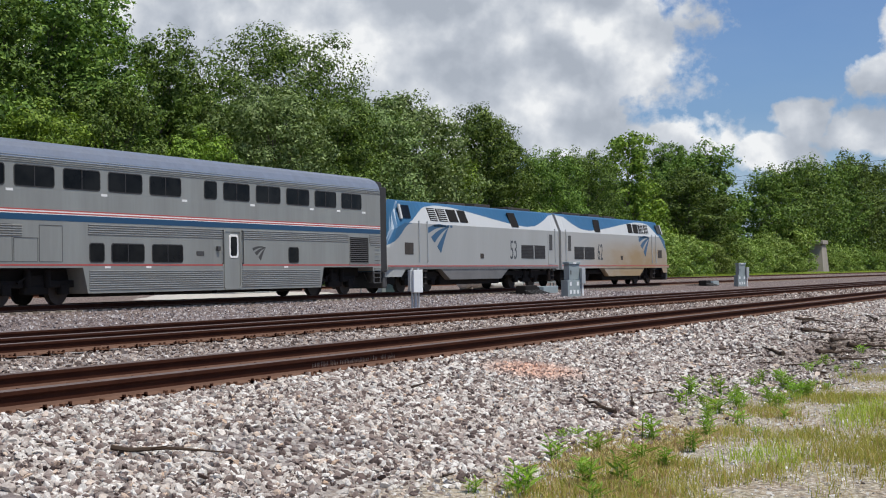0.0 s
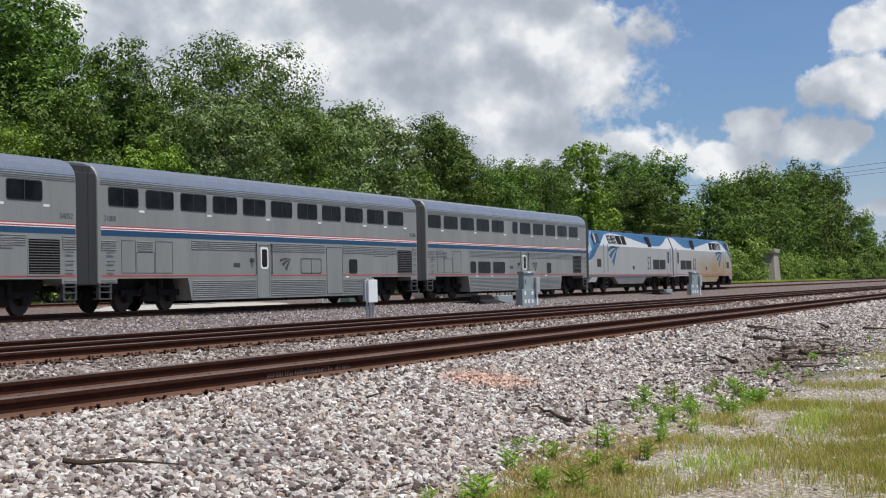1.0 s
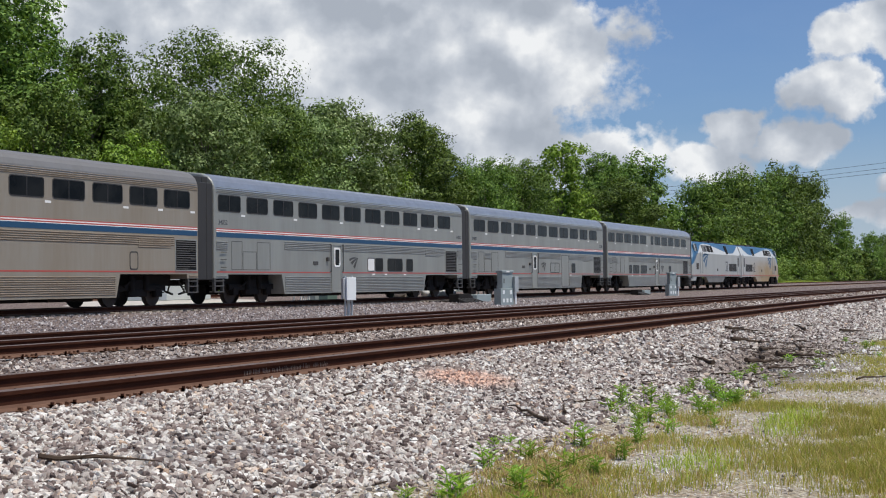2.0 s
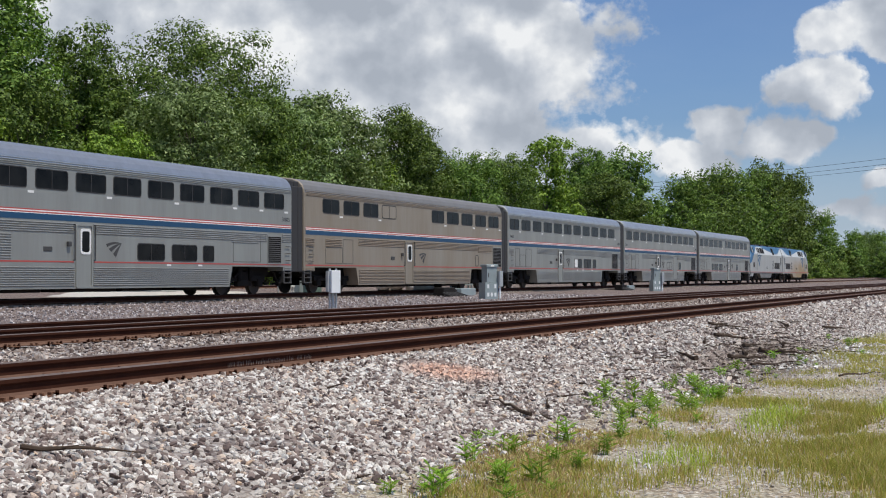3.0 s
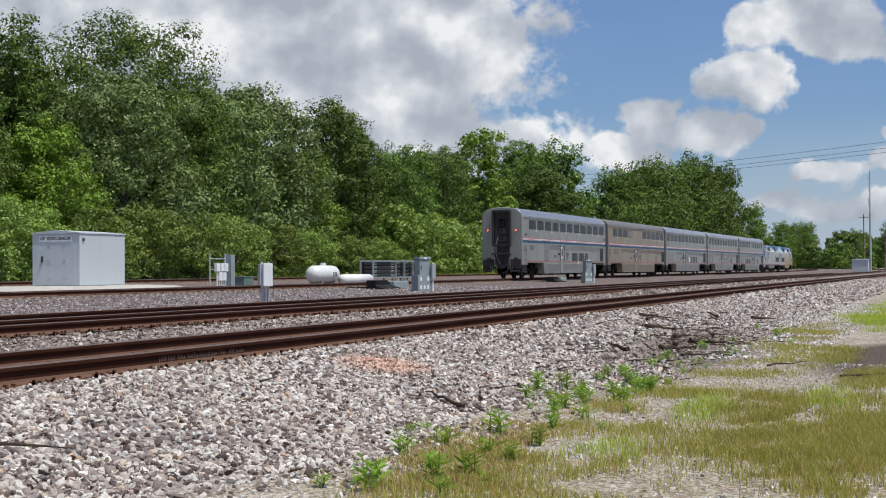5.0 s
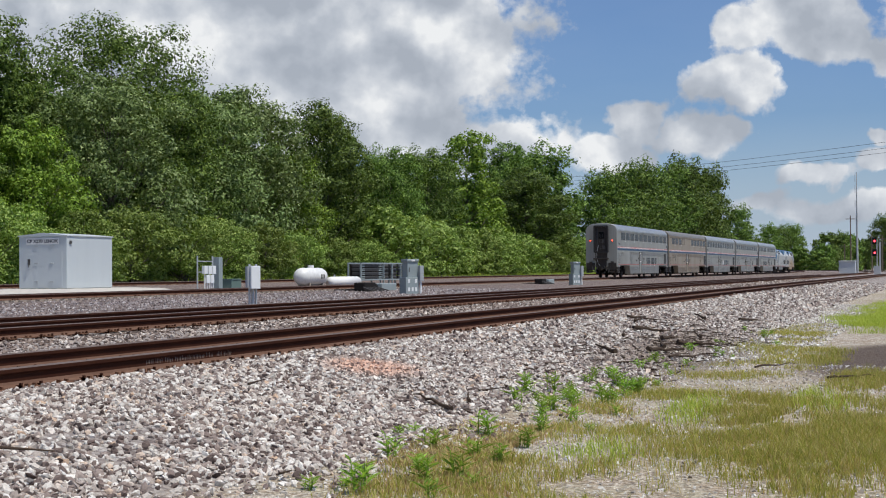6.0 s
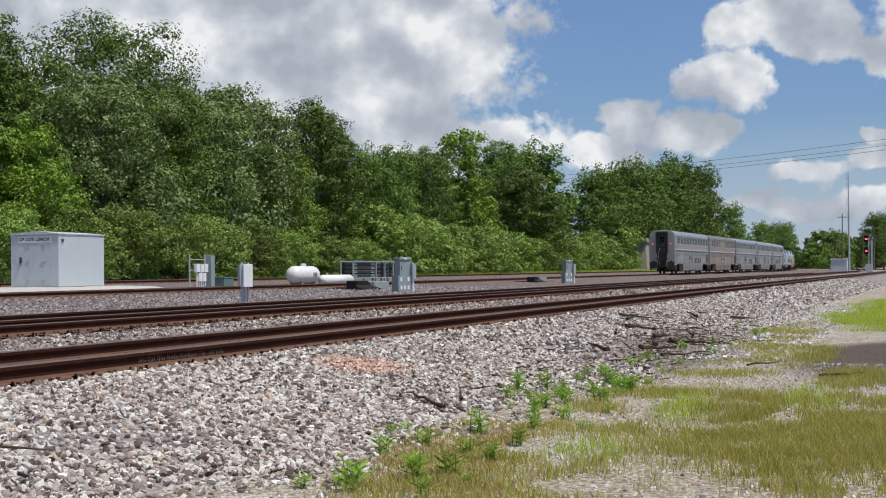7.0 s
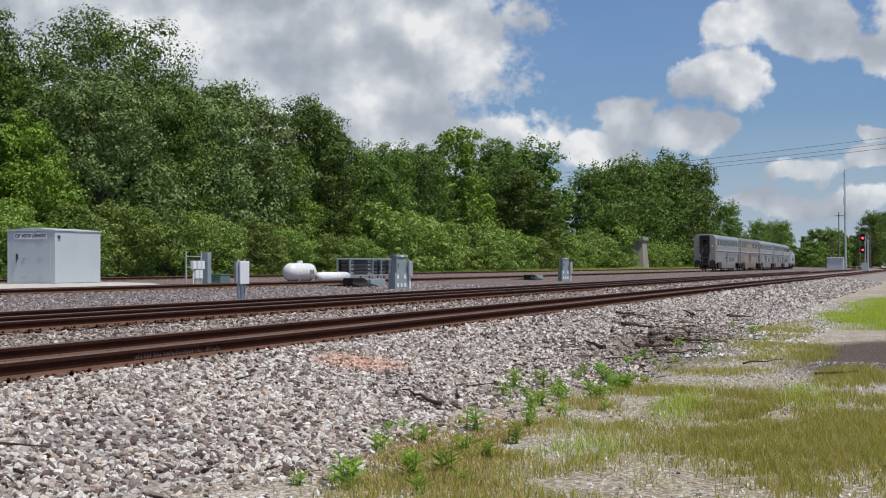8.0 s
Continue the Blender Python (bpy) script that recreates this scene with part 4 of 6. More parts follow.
cars.append(passenger_car("silver double-deck dormitory car behind the engines", [(0.55, 2.1)] + [(2.48 + 2.16 * i, 4.26 + 2.16 * i) for i in range(4)] + [(12.09, 12.89)] + [(13.28 + 2.14 * i, 15.0 + 2.14 * i) for i in range(5)],
                          [(5.85, 6.6, ""), (6.93, 8.66, ""), (9.06, 10.81, ""), (17.67, 18.43, "")], (13.35, 14.3), {"grille": [(22.5, 24.1)], "vents": [(0.5, 1.3), (1.5, 2.8), (24.3, 25.4)]}))

LOCO_L = 20.8
M_EMBLEM = worn("emblem_blue", (0.03, 0.10, 0.19), (0.05, 0.11, 0.18), 0.5, 0, 1, 0.3, False, 0, 20)


def sash_curve(x):
    xs = [0, 1.0, 2.6, 4.0, 5.5, 7, 8.5, 10, 12, 14, 16, 17.5, 18.8, 19.8, 20.8]
    zs = [2.2, 2.6, 3.35, 4.02, 4.16, 4.12, 4.0, 3.86, 3.66, 3.48, 3.36, 3.44, 3.75, 4.1, 4.2]
    return float(np.interp(x, xs, zs))


def loco_y(z):
    """Half width of the engine's shell at height z."""
    return float(np.interp(z, [0.8, 3.22, 4.1, 4.26, 4.34, 4.36], [1.52, 1.52, 1.27, 1.05, 0.6, 0.0]))


def engine(label, number, dirty):
    eng = thing("locomotive", pose(0, TRACK_Y, TRACK_Z), label, "locomotive", "engines of the train")
    low = M_LOCODIRT if dirty else M_LOCOGREY
    bm = bmesh.new()
    xs = [0.0, 0.12, 0.3, 0.6, 1.0, 1.4, 1.8] + list(np.arange(2.2, LOCO_L - 0.3, 0.4)) + [LOCO_L - 0.25, LOCO_L]
    rings = []
    for x in xs:
        c = sash_curve(x)
        b = 0.72 if (x < 1.6) else (1.06 if 1.6 <= x <= LOCO_L - 0.3 else 1.0)
        levels = [b, min(2.1, c), min(c, 3.22), 3.22, max(c, 3.22), 4.21, 4.26, 4.34, 4.36]
        pts = []
        for z in levels:
            # the nose leans back and narrows
            back = max(0.0, z - 1.9) * 0.52 * max(0.0, 1 - x / 1.8)
            nar = 1.0 - 0.16 * max(0.0, 1 - x / 0.6) ** 2
            top = z if x > 1.8 else min(z, 1.9 + (z - 1.9) * (0.72 + 0.28 * x / 1.8)) if z > 1.9 else z
            pts.append((x + back, loco_y(z) * nar, top))
        row = [(px, -py, pz) for px, py, pz in pts] + [(px, py, pz) for px, py, pz in pts[-2::-1]]
        rings.append(([bm.verts.new(p) for p in row], c, x))
    nl = 9
    for (a, c, x), (b, c2, _) in zip(rings, rings[1:]):
        n = len(a)
        for i in range(n - 1):
            lev = i if i < nl - 1 else n - 2 - i
            f = bm.faces.new((a[i], b[i], b[i + 1], a[i + 1]))
            f.material_index = {0: 0, 1: 0, 2: 2, 3: 1, 4: 2, 5: 2, 6: 2, 7: 3}[lev]
    for rg in (rings[0][0], rings[-1][0][::-1]):
        bm.faces.new(rg)
    bm.faces.ensure_lookup_table()
    bm.faces[-2].material_index = 2
    bmesh.ops.remove_doubles(bm, verts=bm.verts[:], dist=0.0005)
    bmesh.ops.recalc_face_normals(bm, faces=bm.faces[:])
    part("body", bm, [low, M_LOCOWHITE, M_LOCOBLUE, M_ROOF_DULL], eng)
    for side in (-1, 1):
        def panel(x0, x1, z0, z1, mat, name, label="", off=0.012, lean=0.0):
            b2 = bmesh.new()
            vs = [b2.verts.new((x + lean * (z - z0), side * (loco_y(z) + o), z)) for o in (-0.02, off) for x, z in ((x0, z0), (x1, z0), (x1, z1), (x0, z1))]
            for q in ((0, 1, 2, 3), (4, 7, 6, 5), (0, 4, 5, 1), (1, 5, 6, 2), (2, 6, 7, 3), (3, 7, 4, 0)):
                b2.faces.new([vs[i] for i in q])
            bmesh.ops.recalc_face_normals(b2, faces=b2.faces[:])
            return part(name, b2, mat, eng, label)
        panel(0.12, LOCO_L - 0.1, 1.19, 1.24, M_RED, "red_line")
        panel(0.12, LOCO_L - 0.1, 1.07, 1.17, M_ROOF_DULL if not dirty else M_LOCODIRT, "sill", "grimy lower sill")
        # cab windows, radiator and vent openings in the sloping band
        panel(1.55, 2.5, 3.45, 4.05, M_GLASS, "cab_window", "", 0.02, 0.1)
        panel(1.45, 1.62, 3.4, 4.08, M_LOCOWHITE, "window_post", "", 0.05, 0.1)
        for x0, x1 in ((4.5, 5.3), (5.5, 6.4), (6.6, 7.6), (7.8, 8.7)):
            g = panel(x0, x1, 3.38, 4.0, M_BLACK, "intake", "dark louvred intake", 0.014, -0.25)
            if x0 < 6:
                for k in range(6):
                    z = 3.42 + k * 0.1
                    s = panel(x0 + 0.04 - 0.25 * (z - 3.38), x1 - 0.04 - 0.25 * (z - 3.38), z, z + 0.03, M_LOCOWHITE, "louvre", "", 0.035)
                    s.parent = g
        panel(14.1, 15.1, 3.3, 4.08, M_BLACK, "intake", "dark louvred intake", 0.014, -0.3)
        for x0, x1 in ((15.3, 17.0), (17.15, 18.7)):
            g = panel(x0, x1, 1.62, 2.36, M_GREYSTEEL, "radiator_grille", "dark brown filter grille")
            for k in range(9):
                panel(x0 + 0.03, x1 - 0.03, 1.65 + k * 0.08, 1.675 + k * 0.08, M_GRIME, "slat", "", 0.03).parent = g
        panel(1.75, 2.6, 1.75, 2.3, M_GRIME, "step_well")
        panel(10.0, 10.4, 1.6, 1.85, M_GRIME, "fuel_filler")
        # rear door and ladders
        dr = panel(19.15, 19.95, 1.3, 3.05, low, "side_door", "narrow service door", 0.02)
        panel(19.3, 19.75, 2.1, 3.0, M_GREYSTEEL, "door_pane", "", 0.03).parent = dr
        for x in (3.15, 4.0, 20.15):
            b2 = bmesh.new()
            tube(b2, (x, side * 1.58, 1.4), (x, side * 1.56, 3.35), 0.025, None, 8)
            for z in (1.45, 2.4, 3.3):
                tube(b2, (x, side * 1.5, z), (x, side * 1.58, z), 0.02, None, 6)
            part("grab_rail", b2, M_GALV, eng)
        for x in (3.35, 19.4):
            b2 = bmesh.new()
            for dx in (0, 0.5):
                box(b2, x + dx, x + dx + 0.06, *sorted((side * 1.36, side * 1.5)), 0.35, 1.25, 0.01)
            for z in (0.35, 0.65, 0.95):
                box(b2, x, x + 0.56, *sorted((side * 1.3, side * 1.56)), z, z + 0.05, 0.008)
            part("ladder", b2, M_GRIME, eng)
        # fuel tank and equipment skirts
        b2 = bmesh.new()
        prism_pts = [(5.5, 1.07), (6.5, 0.55), (12.6, 0.55), (13.6, 1.07)]
        plate(b2, prism_pts, side * 1.2, side * 1.5)
        part("tank_skirt", b2, M_ROOF_DULL if not dirty else M_LOCODIRT, eng, "grimy fuel tank side")
        rz = 0 if side < 0 else 180
        letters("road_number", number, 1.25, M_TEXT, eng, pose(14.25, side * 1.524, 2.02, 90, 0, rz) @ Matrix.Diagonal((0.78, 1.15, 1, 1)), "tall dark road number")
        swoosh(eng, side, 4.05 if side < 0 else 6.75, 2.2, 2.3, M_EMBLEM, 1 if side < 0 else -1, 1.52)
        b2 = bmesh.new()
        for k in range(6):
            box(b2, 4.75 + k * 0.36, 4.75 + k * 0.36 + 0.22, *sorted((side * 1.515, side * 1.527)), 3.09, 3.21)
        part("name_bar", b2, M_EMBLEM, eng)
    b2 = bmesh.new()
    box(b2, 6.0, 13.0, -1.2, 1.2, 0.3, 0.85, 0.06)
    box(b2, 1.3, 19.8, -1.15, 1.15, 0.72, 0.94)
    for x0, x1 in ((0.3, 1.2), (19.9, 20.5)):
        box(b2, x0, x1, -1.3, 1.3, 0.4, 0.95, 0.04)
    part("underframe", b2, M_BLACK, eng)
    b2 = bmesh.new()
    box(b2, -0.05, 0.35, -1.35, 1.35, 0.22, 0.95, 0.06)
    part("pilot", b2, M_GREYSTEEL, eng, "front pilot plate")
    b2 = bmesh.new()
    vs = [b2.verts.new(p) for p in ((0.62, -1.05, 3.15), (0.62, 1.05, 3.15), (0.98, 1.0, 3.72), (0.98, -1.0, 3.72), (0.59, -1.05, 3.17), (0.59, 1.05, 3.17), (0.95, 1.0, 3.74), (0.95, -1.0, 3.74))]
    for q in ((0, 1, 2, 3), (4, 7, 6, 5), (0, 4, 5, 1), (1, 5, 6, 2), (2, 6, 7, 3), (3, 7, 4, 0)):
        b2.faces.new([vs[i] for i in q])
    bmesh.ops.recalc_face_normals(b2, faces=b2.faces[:])
    part("windscreen", b2, M_GLASS, eng)
    for xc in (4.0, 16.9):
        wheelset_bogie(eng, xc, 2.74, 0.51)
    for x0, x1, w, h in ((8.5, 10.5, 0.45, 0.12), (11.5, 13.5, 0.5, 0.15), (15.5, 18.5, 0.7, 0.1)):
        part("roof_vent", box(bmesh.new(), x0, x1, -w, w, 4.3, 4.36 + h, 0.03), M_GRIME, eng)
    b2 = bmesh.new()
    box(b2, LOCO_L, LOCO_L + 0.18, -0.75, 0.75, 1.2, 4.1, 0.05)
    part("gangway", b2, M_GRIME, eng)
    return eng


engine_1 = engine("silver and blue diesel engine coupled cab-first to the cars", "53", False)
engine_2 = engine("silver and blue diesel engine, tan dust along its flank, leading", "62", True)

# ---------------------------------------------------------------- lineside things


def signal_hut():
    hut = thing("signal_hut", pose(54.9, 38.2, 0.13), "pale grey steel signal hut with a white name board", "signal hut")
    L, W, H = 3.7, 2.6, 2.45
    bm = box(bmesh.new(), 0, L, 0, W, 0.06, H, 0.02)
    body = part("body", bm, M_HUT, hut)
    bm = bmesh.new()
    prism_roof = [(-0.04, H + 0.003), (-0.04, H + 0.05), (W / 2, H + 0.17), (W + 0.04, H + 0.05), (W + 0.04, H + 0.003)]
    prism(bm, prism_roof, -0.05, L + 0.05)
    bmesh.ops.recalc_face_normals(bm, faces=bm.faces[:])
    part("roof", bm, M_HUT, hut, "low pitched steel roof")
    part("skid", box(bmesh.new(), 0.05, L - 0.05, 0.05, W - 0.05, 0, 0.06), M_CASE, hut)
    # door side faces back along the track
    bm = bmesh.new()
    vs = [(0.25, 0.15), (W - 0.25, 0.15), (W - 0.25, H - 0.3), (0.25, H - 0.3)]
    a = [bm.verts.new((-0.012, y, z)) for y, z in vs]
    b = [bm.verts.new((-0.001, y, z)) for y, z in vs]
    for i in range(4):
        bm.faces.new((a[i], a[(i + 1) % 4], b[(i + 1) % 4], b[i]))
    bm.faces.new(a[::-1])
    bmesh.ops.recalc_face_normals(bm, faces=bm.faces[:])
    door = part("door", bm, M_HUT, hut, "flush steel door")
    bm = bmesh.new()
    box(bm, -0.05, -0.012, W - 0.62, W - 0.5, 1.15, 1.42, 0.01)
    tube(bm, (-0.07, W - 0.56, 1.3), (-0.07, W - 0.56, 1.02), 0.018, None, 8)
    part("handle", bm, M_GREYSTEEL, door)
    for z in (0.35, 1.2, 2.0):
        for y in (0.75, 1.6):
            bm = bmesh.new()
            box(bm, -0.04, -0.012, y - 0.05, y + 0.16, z, z + 0.05, 0.008)
            part("hinge", bm, M_GALV, door)
    board = part("name_board", box(bmesh.new(), -0.03, -0.014, 0.42, W - 0.42, H - 0.36, H - 0.08), M_WHITE, hut, "white name board with dark letters")
    letters("lettering", "CP X270 LENOX", 0.205, M_TEXT, board, pose(-0.032, W / 2, H - 0.22, 90, 0, -90) @ Matrix.Diagonal((1.12, 1, 1, 1)), "", 0.008)
    bm = box(bmesh.new(), 0.2, 0.36, -0.05, 0, H - 0.35, H - 0.2, 0.01)
    part("vent", bm, M_GREYSTEEL, hut)


signal_hut()


def post_box():
    t = thing("meter_box", pose(41.9, 21.9, -0.29, 0, 0, -36), "light grey steel box on three posts beside the rails", "utility box")
    for dx, r, h in ((-0.12, 0.035, 1.42), (0.0, 0.055, 0.62), (0.12, 0.035, 1.42)):
        part("post", tube(bmesh.new(), (dx, 0, 0), (dx, 0, h), r, None, 10), M_GALV, t)
    part("box", box(bmesh.new(), -0.17, 0.17, -0.24, -0.04, 0.60, 1.36, 0.015), M_CASELIGHT, t)
    part("side_box", box(bmesh.new(), -0.255, -0.175, -0.13, 0.03, 0.64, 1.34, 0.01), M_GALV, t)


post_box()


def relay_case(m, label):
    """Stepped cabinet: wide base, tall upper case, a light box on a conduit."""
    t = thing("relay_case", m, label, "signal case", "signal cases")
    base = part("base", box(bmesh.new(), -0.42, 0.38, -0.35, 0.35, 0, 0.80, 0.015), M_CASE, t)
    for i in range(3):
        for j in range(2):
            if (i, j) != (1, 1):
                part("label_plate", box(bmesh.new(), -0.3 + i * 0.22, -0.18 + i * 0.22, -0.362, -0.348, 0.16 + j * 0.38, 0.34 + j * 0.38), M_CASELIGHT, base)
    part("upper_case", box(bmesh.new(), -0.28, 0.36, -0.28, 0.28, 0.804, 1.52, 0.015), M_CASE, t)
    part("cap", box(bmesh.new(), -0.33, 0.40, -0.33, 0.33, 1.52, 1.64, 0.02), M_CASE, t)
    part("tag", box(bmesh.new(), -0.06, 0.14, -0.345, -0.328, 1.54, 1.61), M_WHITE, t)
    side = part("side_box", box(bmesh.new(), 0.375, 0.60, -0.5, -0.1, 0.62, 1.34, 0.015), M_GALV, t)
    part("conduit", tube(bmesh.new(), (0.48, -0.36, 0), (0.48, -0.36, 0.62), 0.06, None, 10), M_CASELIGHT, t)
    part("door_handle", box(bmesh.new(), -0.2, -0.16, -0.31, -0.282, 1.05, 1.25, 0.006), M_GREYSTEEL, t)


relay_case(pose(63.4, 24.7, -0.27, 0, 0, -38) @ Matrix.Diagonal((0.9, 0.9, 1.04, 1)), "grey-green stepped signal relay case on ballast")
relay_case(pose(99.9, 26.0, -0.25, 0, 0, -45) @ Matrix.Diagonal((0.82, 0.82, 1.04, 1)), "grey-green signal relay case by the far switch")


def switch_machine(m, label):
    t = thing("switch_machine", m, label, "switch machine", "switch machines")
    part("body", box(bmesh.new(), -0.9, 0.3, -0.3, 0.3, 0, 0.42, 0.04), M_BLACK, t)
    part("motor", tube(bmesh.new(), (0.3, 0, 0.2), (0.8, 0, 0.2), 0.16, None, 14), M_BLACK, t)
    for x in (-0.7, -0.1, 0.6):
        part("rod", tube(bmesh.new(), (x, 0.1, 0.1), (x, 2.2, 0.06), 0.035, None, 8), M_BLACK, t)
    for k in range(5):
        part("cable", tube(bmesh.new(), (-1.0 + k * 0.35, -0.3, 0.2), (-0.8 + k * 0.4, -0.75, 0.03), 0.03, None, 8), M_RUBBER, t)
    part("cover", box(bmesh.new(), 1.0, 2.6, -0.28, 0.25, 0, 0.36, 0.03), M_CASE, t)


switch_machine(pose(68.9, 29.2, -0.2) @ Matrix.Diagonal((1.3, 1, 1.15, 1)), "black electric switch machine beside the passenger track")
switch_machine(pose(103.0, 29.4, -0.2), "grey switch machine cover beside the passenger track")


def propane_tank():
    t = thing("propane_tank", pose(75.2, 36.3, -0.04), "white propane tank with rounded ends on short legs", "propane tank")
    bm = bmesh.new()
    bmesh.ops.create_uvsphere(bm, u_segments=28, v_segments=16, radius=0.53, matrix=pose(0, 0, 0, 0, 90, 0))
    for v in bm.verts:
        v.co.x += 1.15 if v.co.x > 0.001 else (-1.15 if v.co.x < -0.001 else 0)
    for v in bm.verts:
        v.co += Vector((1.7, 0, 0.62))
    part("shell", bm, M_TANK, t, "", True)
    part("dome", tube(bmesh.new(), (1.7, 0, 1.12), (1.7, 0, 1.3), 0.2, 0.17, 16), M_TANK, t)
    for x in (0.8, 2.6):
        part("leg", box(bmesh.new(), x - 0.08, x + 0.08, -0.4, 0.4, 0, 0.22, 0.01), M_CONC, t)
    bm = bmesh.new()
    for i in range(3):
        box(bm, 2.05 + i * 0.2, 2.13 + i * 0.2, -0.545, -0.52, 0.5, 0.75)
    part("marking", bm, M_GREYSTEEL, t, "dark rubbed marks")
    t = thing("pipe_cover", pose(78.4, 35.7, -0.07), "long white rounded tank lying on the ground", "tank")
    bm = bmesh.new()
    tube(bm, (0, 0, 0.32), (4.0, 0, 0.32), 0.31, None, 20)
    bmesh.ops.create_uvsphere(bm, u_segments=20, v_segments=10, radius=0.309, matrix=Matrix.Translation((4.0, 0, 0.32)))
    part("shell", bm, M_WHITE, t, "", True)
    part("fitting", tube(bmesh.new(), (0.6, 0, 0.6), (0.6, 0, 0.76), 0.06, None, 10), M_GALV, t)


propane_tank()


def battery_rack():
    """Open frame with stacked dark ribbed units."""
    t = thing("equipment_rack", pose(86.8, 37.3, -0.06) @ Matrix.Diagonal((1, 1, 1.12, 1)), "open steel rack of stacked dark ribbed heaters", "equipment rack")
    for x in (0, 4.0, 5.6, 7.2, 8.4):
        for y in (0, 0.9):
            part("upright", box(bmesh.new(), x - 0.05, x + 0.05, y - 0.05, y + 0.05, 0, 1.36, 0.008), M_CASE, t)
    for z in (0.32, 1.32):
        for y in (0, 0.9):
            part("beam", box(bmesh.new(), 0.05, 8.35, y - 0.04, y + 0.04, z - 0.04, z + 0.04, 0.006), M_CASE, t)
    part("back_panel", box(bmesh.new(), 0.06, 8.3, 0.78, 0.83, 0.3, 1.28, 0.01), M_BLACK, t)
    for k in range(4):
        bm = bmesh.new()
        z = 0.36 + k * 0.235
        box(bm, 0.2, 3.8, 0.08, 0.74, z, z + 0.2, 0.03)
        for j in range(3):
            box(bm, 0.9, 3.1, 0.06, 0.08, z + 0.03 + j * 0.055, z + 0.055 + j * 0.055)
        u = part("unit", bm, M_GREYSTEEL, t)
        for x0 in (0.15, 3.25):
            for j in range(2):
                part("clamp", box(bmesh.new(), x0, x0 + 0.6, 0.03, 0.075, z + 0.03 + j * 0.09, z + 0.08 + j * 0.09, 0.01), M_CASE, u)
        for x0 in (4.2, 5.75, 7.3):
            bm = bmesh.new()
            tube(bm, (x0 + 0.02, 0.3, z + 0.1), (x0 + 1.2, 0.3, z + 0.1), 0.105, None, 12)
            tube(bm, (x0 + 0.2, 0.3, z + 0.1), (x0 + 0.3, 0.3, z + 0.1), 0.117, None, 12)
            part("drum", bm, M_GREYSTEEL, t)


battery_rack()


def junction_stand():
    t = thing("junction_stand", pose(62.9, 36.0, -0.06), "galvanised frame carrying small grey junction boxes", "junction stand")
    for x in (0.0, 1.55):
        part("pole", tube(bmesh.new(), (x, 0, 0), (x, 0, 1.78), 0.04, None, 10), M_GALV, t)
    for z in (1.5, 0.95):
        part("rail", tube(bmesh.new(), (0, 0, z), (1.6, 0, z), 0.025, None, 8), M_GALV, t)
    for x, z in ((0.55, 0.85), (1.0, 0.85), (1.4, 0.85), (0.8, 0.38), (1.2, 0.38)):
        b = part("junction_box", box(bmesh.new(), x - 0.17, x + 0.17, -0.2, -0.04, z, z + 0.42, 0.012), M_CASELIGHT, t)
        part("conduit", tube(bmesh.new(), (x, -0.1, 0), (x, -0.1, z), 0.035, None, 8), M_CASELIGHT, t)
    part("cabinet", box(bmesh.new(), 1.95, 2.35, -0.15, 0.2, 0.1, 1.72, 0.012), M_CASE, t)
    t = thing("cable_pedestal", pose(67.6, 36.9, -0.04), "small dark green ground pedestal", "pedestal")
    part("body", box(bmesh.new(), 0, 1.1, -0.3, 0.3, 0, 0.5, 0.02), M_GREENBOX, t)
    part("lid", box(bmesh.new(), -0.03, 1.13, -0.33, 0.33, 0.503, 0.56, 0.012), M_GREENBOX, t)


junction_stand()


def ladder_signal():
    """Galvanised ladder mast with a railed platform and a dark signal head, seen from behind."""
    t = thing("signal_mast", pose(61.05, 49.6, 0.14), "galvanised signal mast with ladder and railed platform", "signal mast")
    part("pole", tube(bmesh.new(), (0.4, 0, 0), (0.4, 0, 5.3), 0.1, 0.09, 12), M_GALV, t)
    for x in (-0.45, -0.1):
        part("ladder_rail", tube(bmesh.new(), (x, -0.2, 0), (x, -0.2, 5.2), 0.03, None, 8), M_GALV, t)
    for k in range(16):
        part("rung", tube(bmesh.new(), (-0.45, -0.2, 0.3 + k * 0.31), (-0.1, -0.2, 0.3 + k * 0.31), 0.018, None, 6), M_GALV, t)
    pf = part("platform", box(bmesh.new(), -1.2, 0.9, -0.5, 0.5, 5.2, 5.28, 0.01), M_GALV, t)
    for x in (-1.18, -0.77, -0.36, 0.05, 0.46, 0.87):
        part("rail_post", tube(bmesh.new(), (x, -0.5, 5.28), (x, -0.5, 6.4), 0.03, None, 8), M_GALV, pf)
    for z in (5.5, 5.95, 6.38):
        part("hand_rail", tube(bmesh.new(), (-1.18, -0.5, z), (0.87, -0.5, z), 0.025, None, 8), M_GALV, pf)
    part("signal_head", box(bmesh.new(), 1.02, 1.5, -0.1, 0.35, 5.35, 6.55, 0.06), M_BLACK, t)
    part("head_bracket", box(bmesh.new(), 0.45, 1.02, 0.0, 0.12, 5.6, 5.72, 0.01), M_GALV, t)
    part("control_box", box(bmesh.new(), 0.3, 0.85, -0.35, -0.05, 0.9, 1.8, 0.015), M_GALV, t)


ladder_signal()


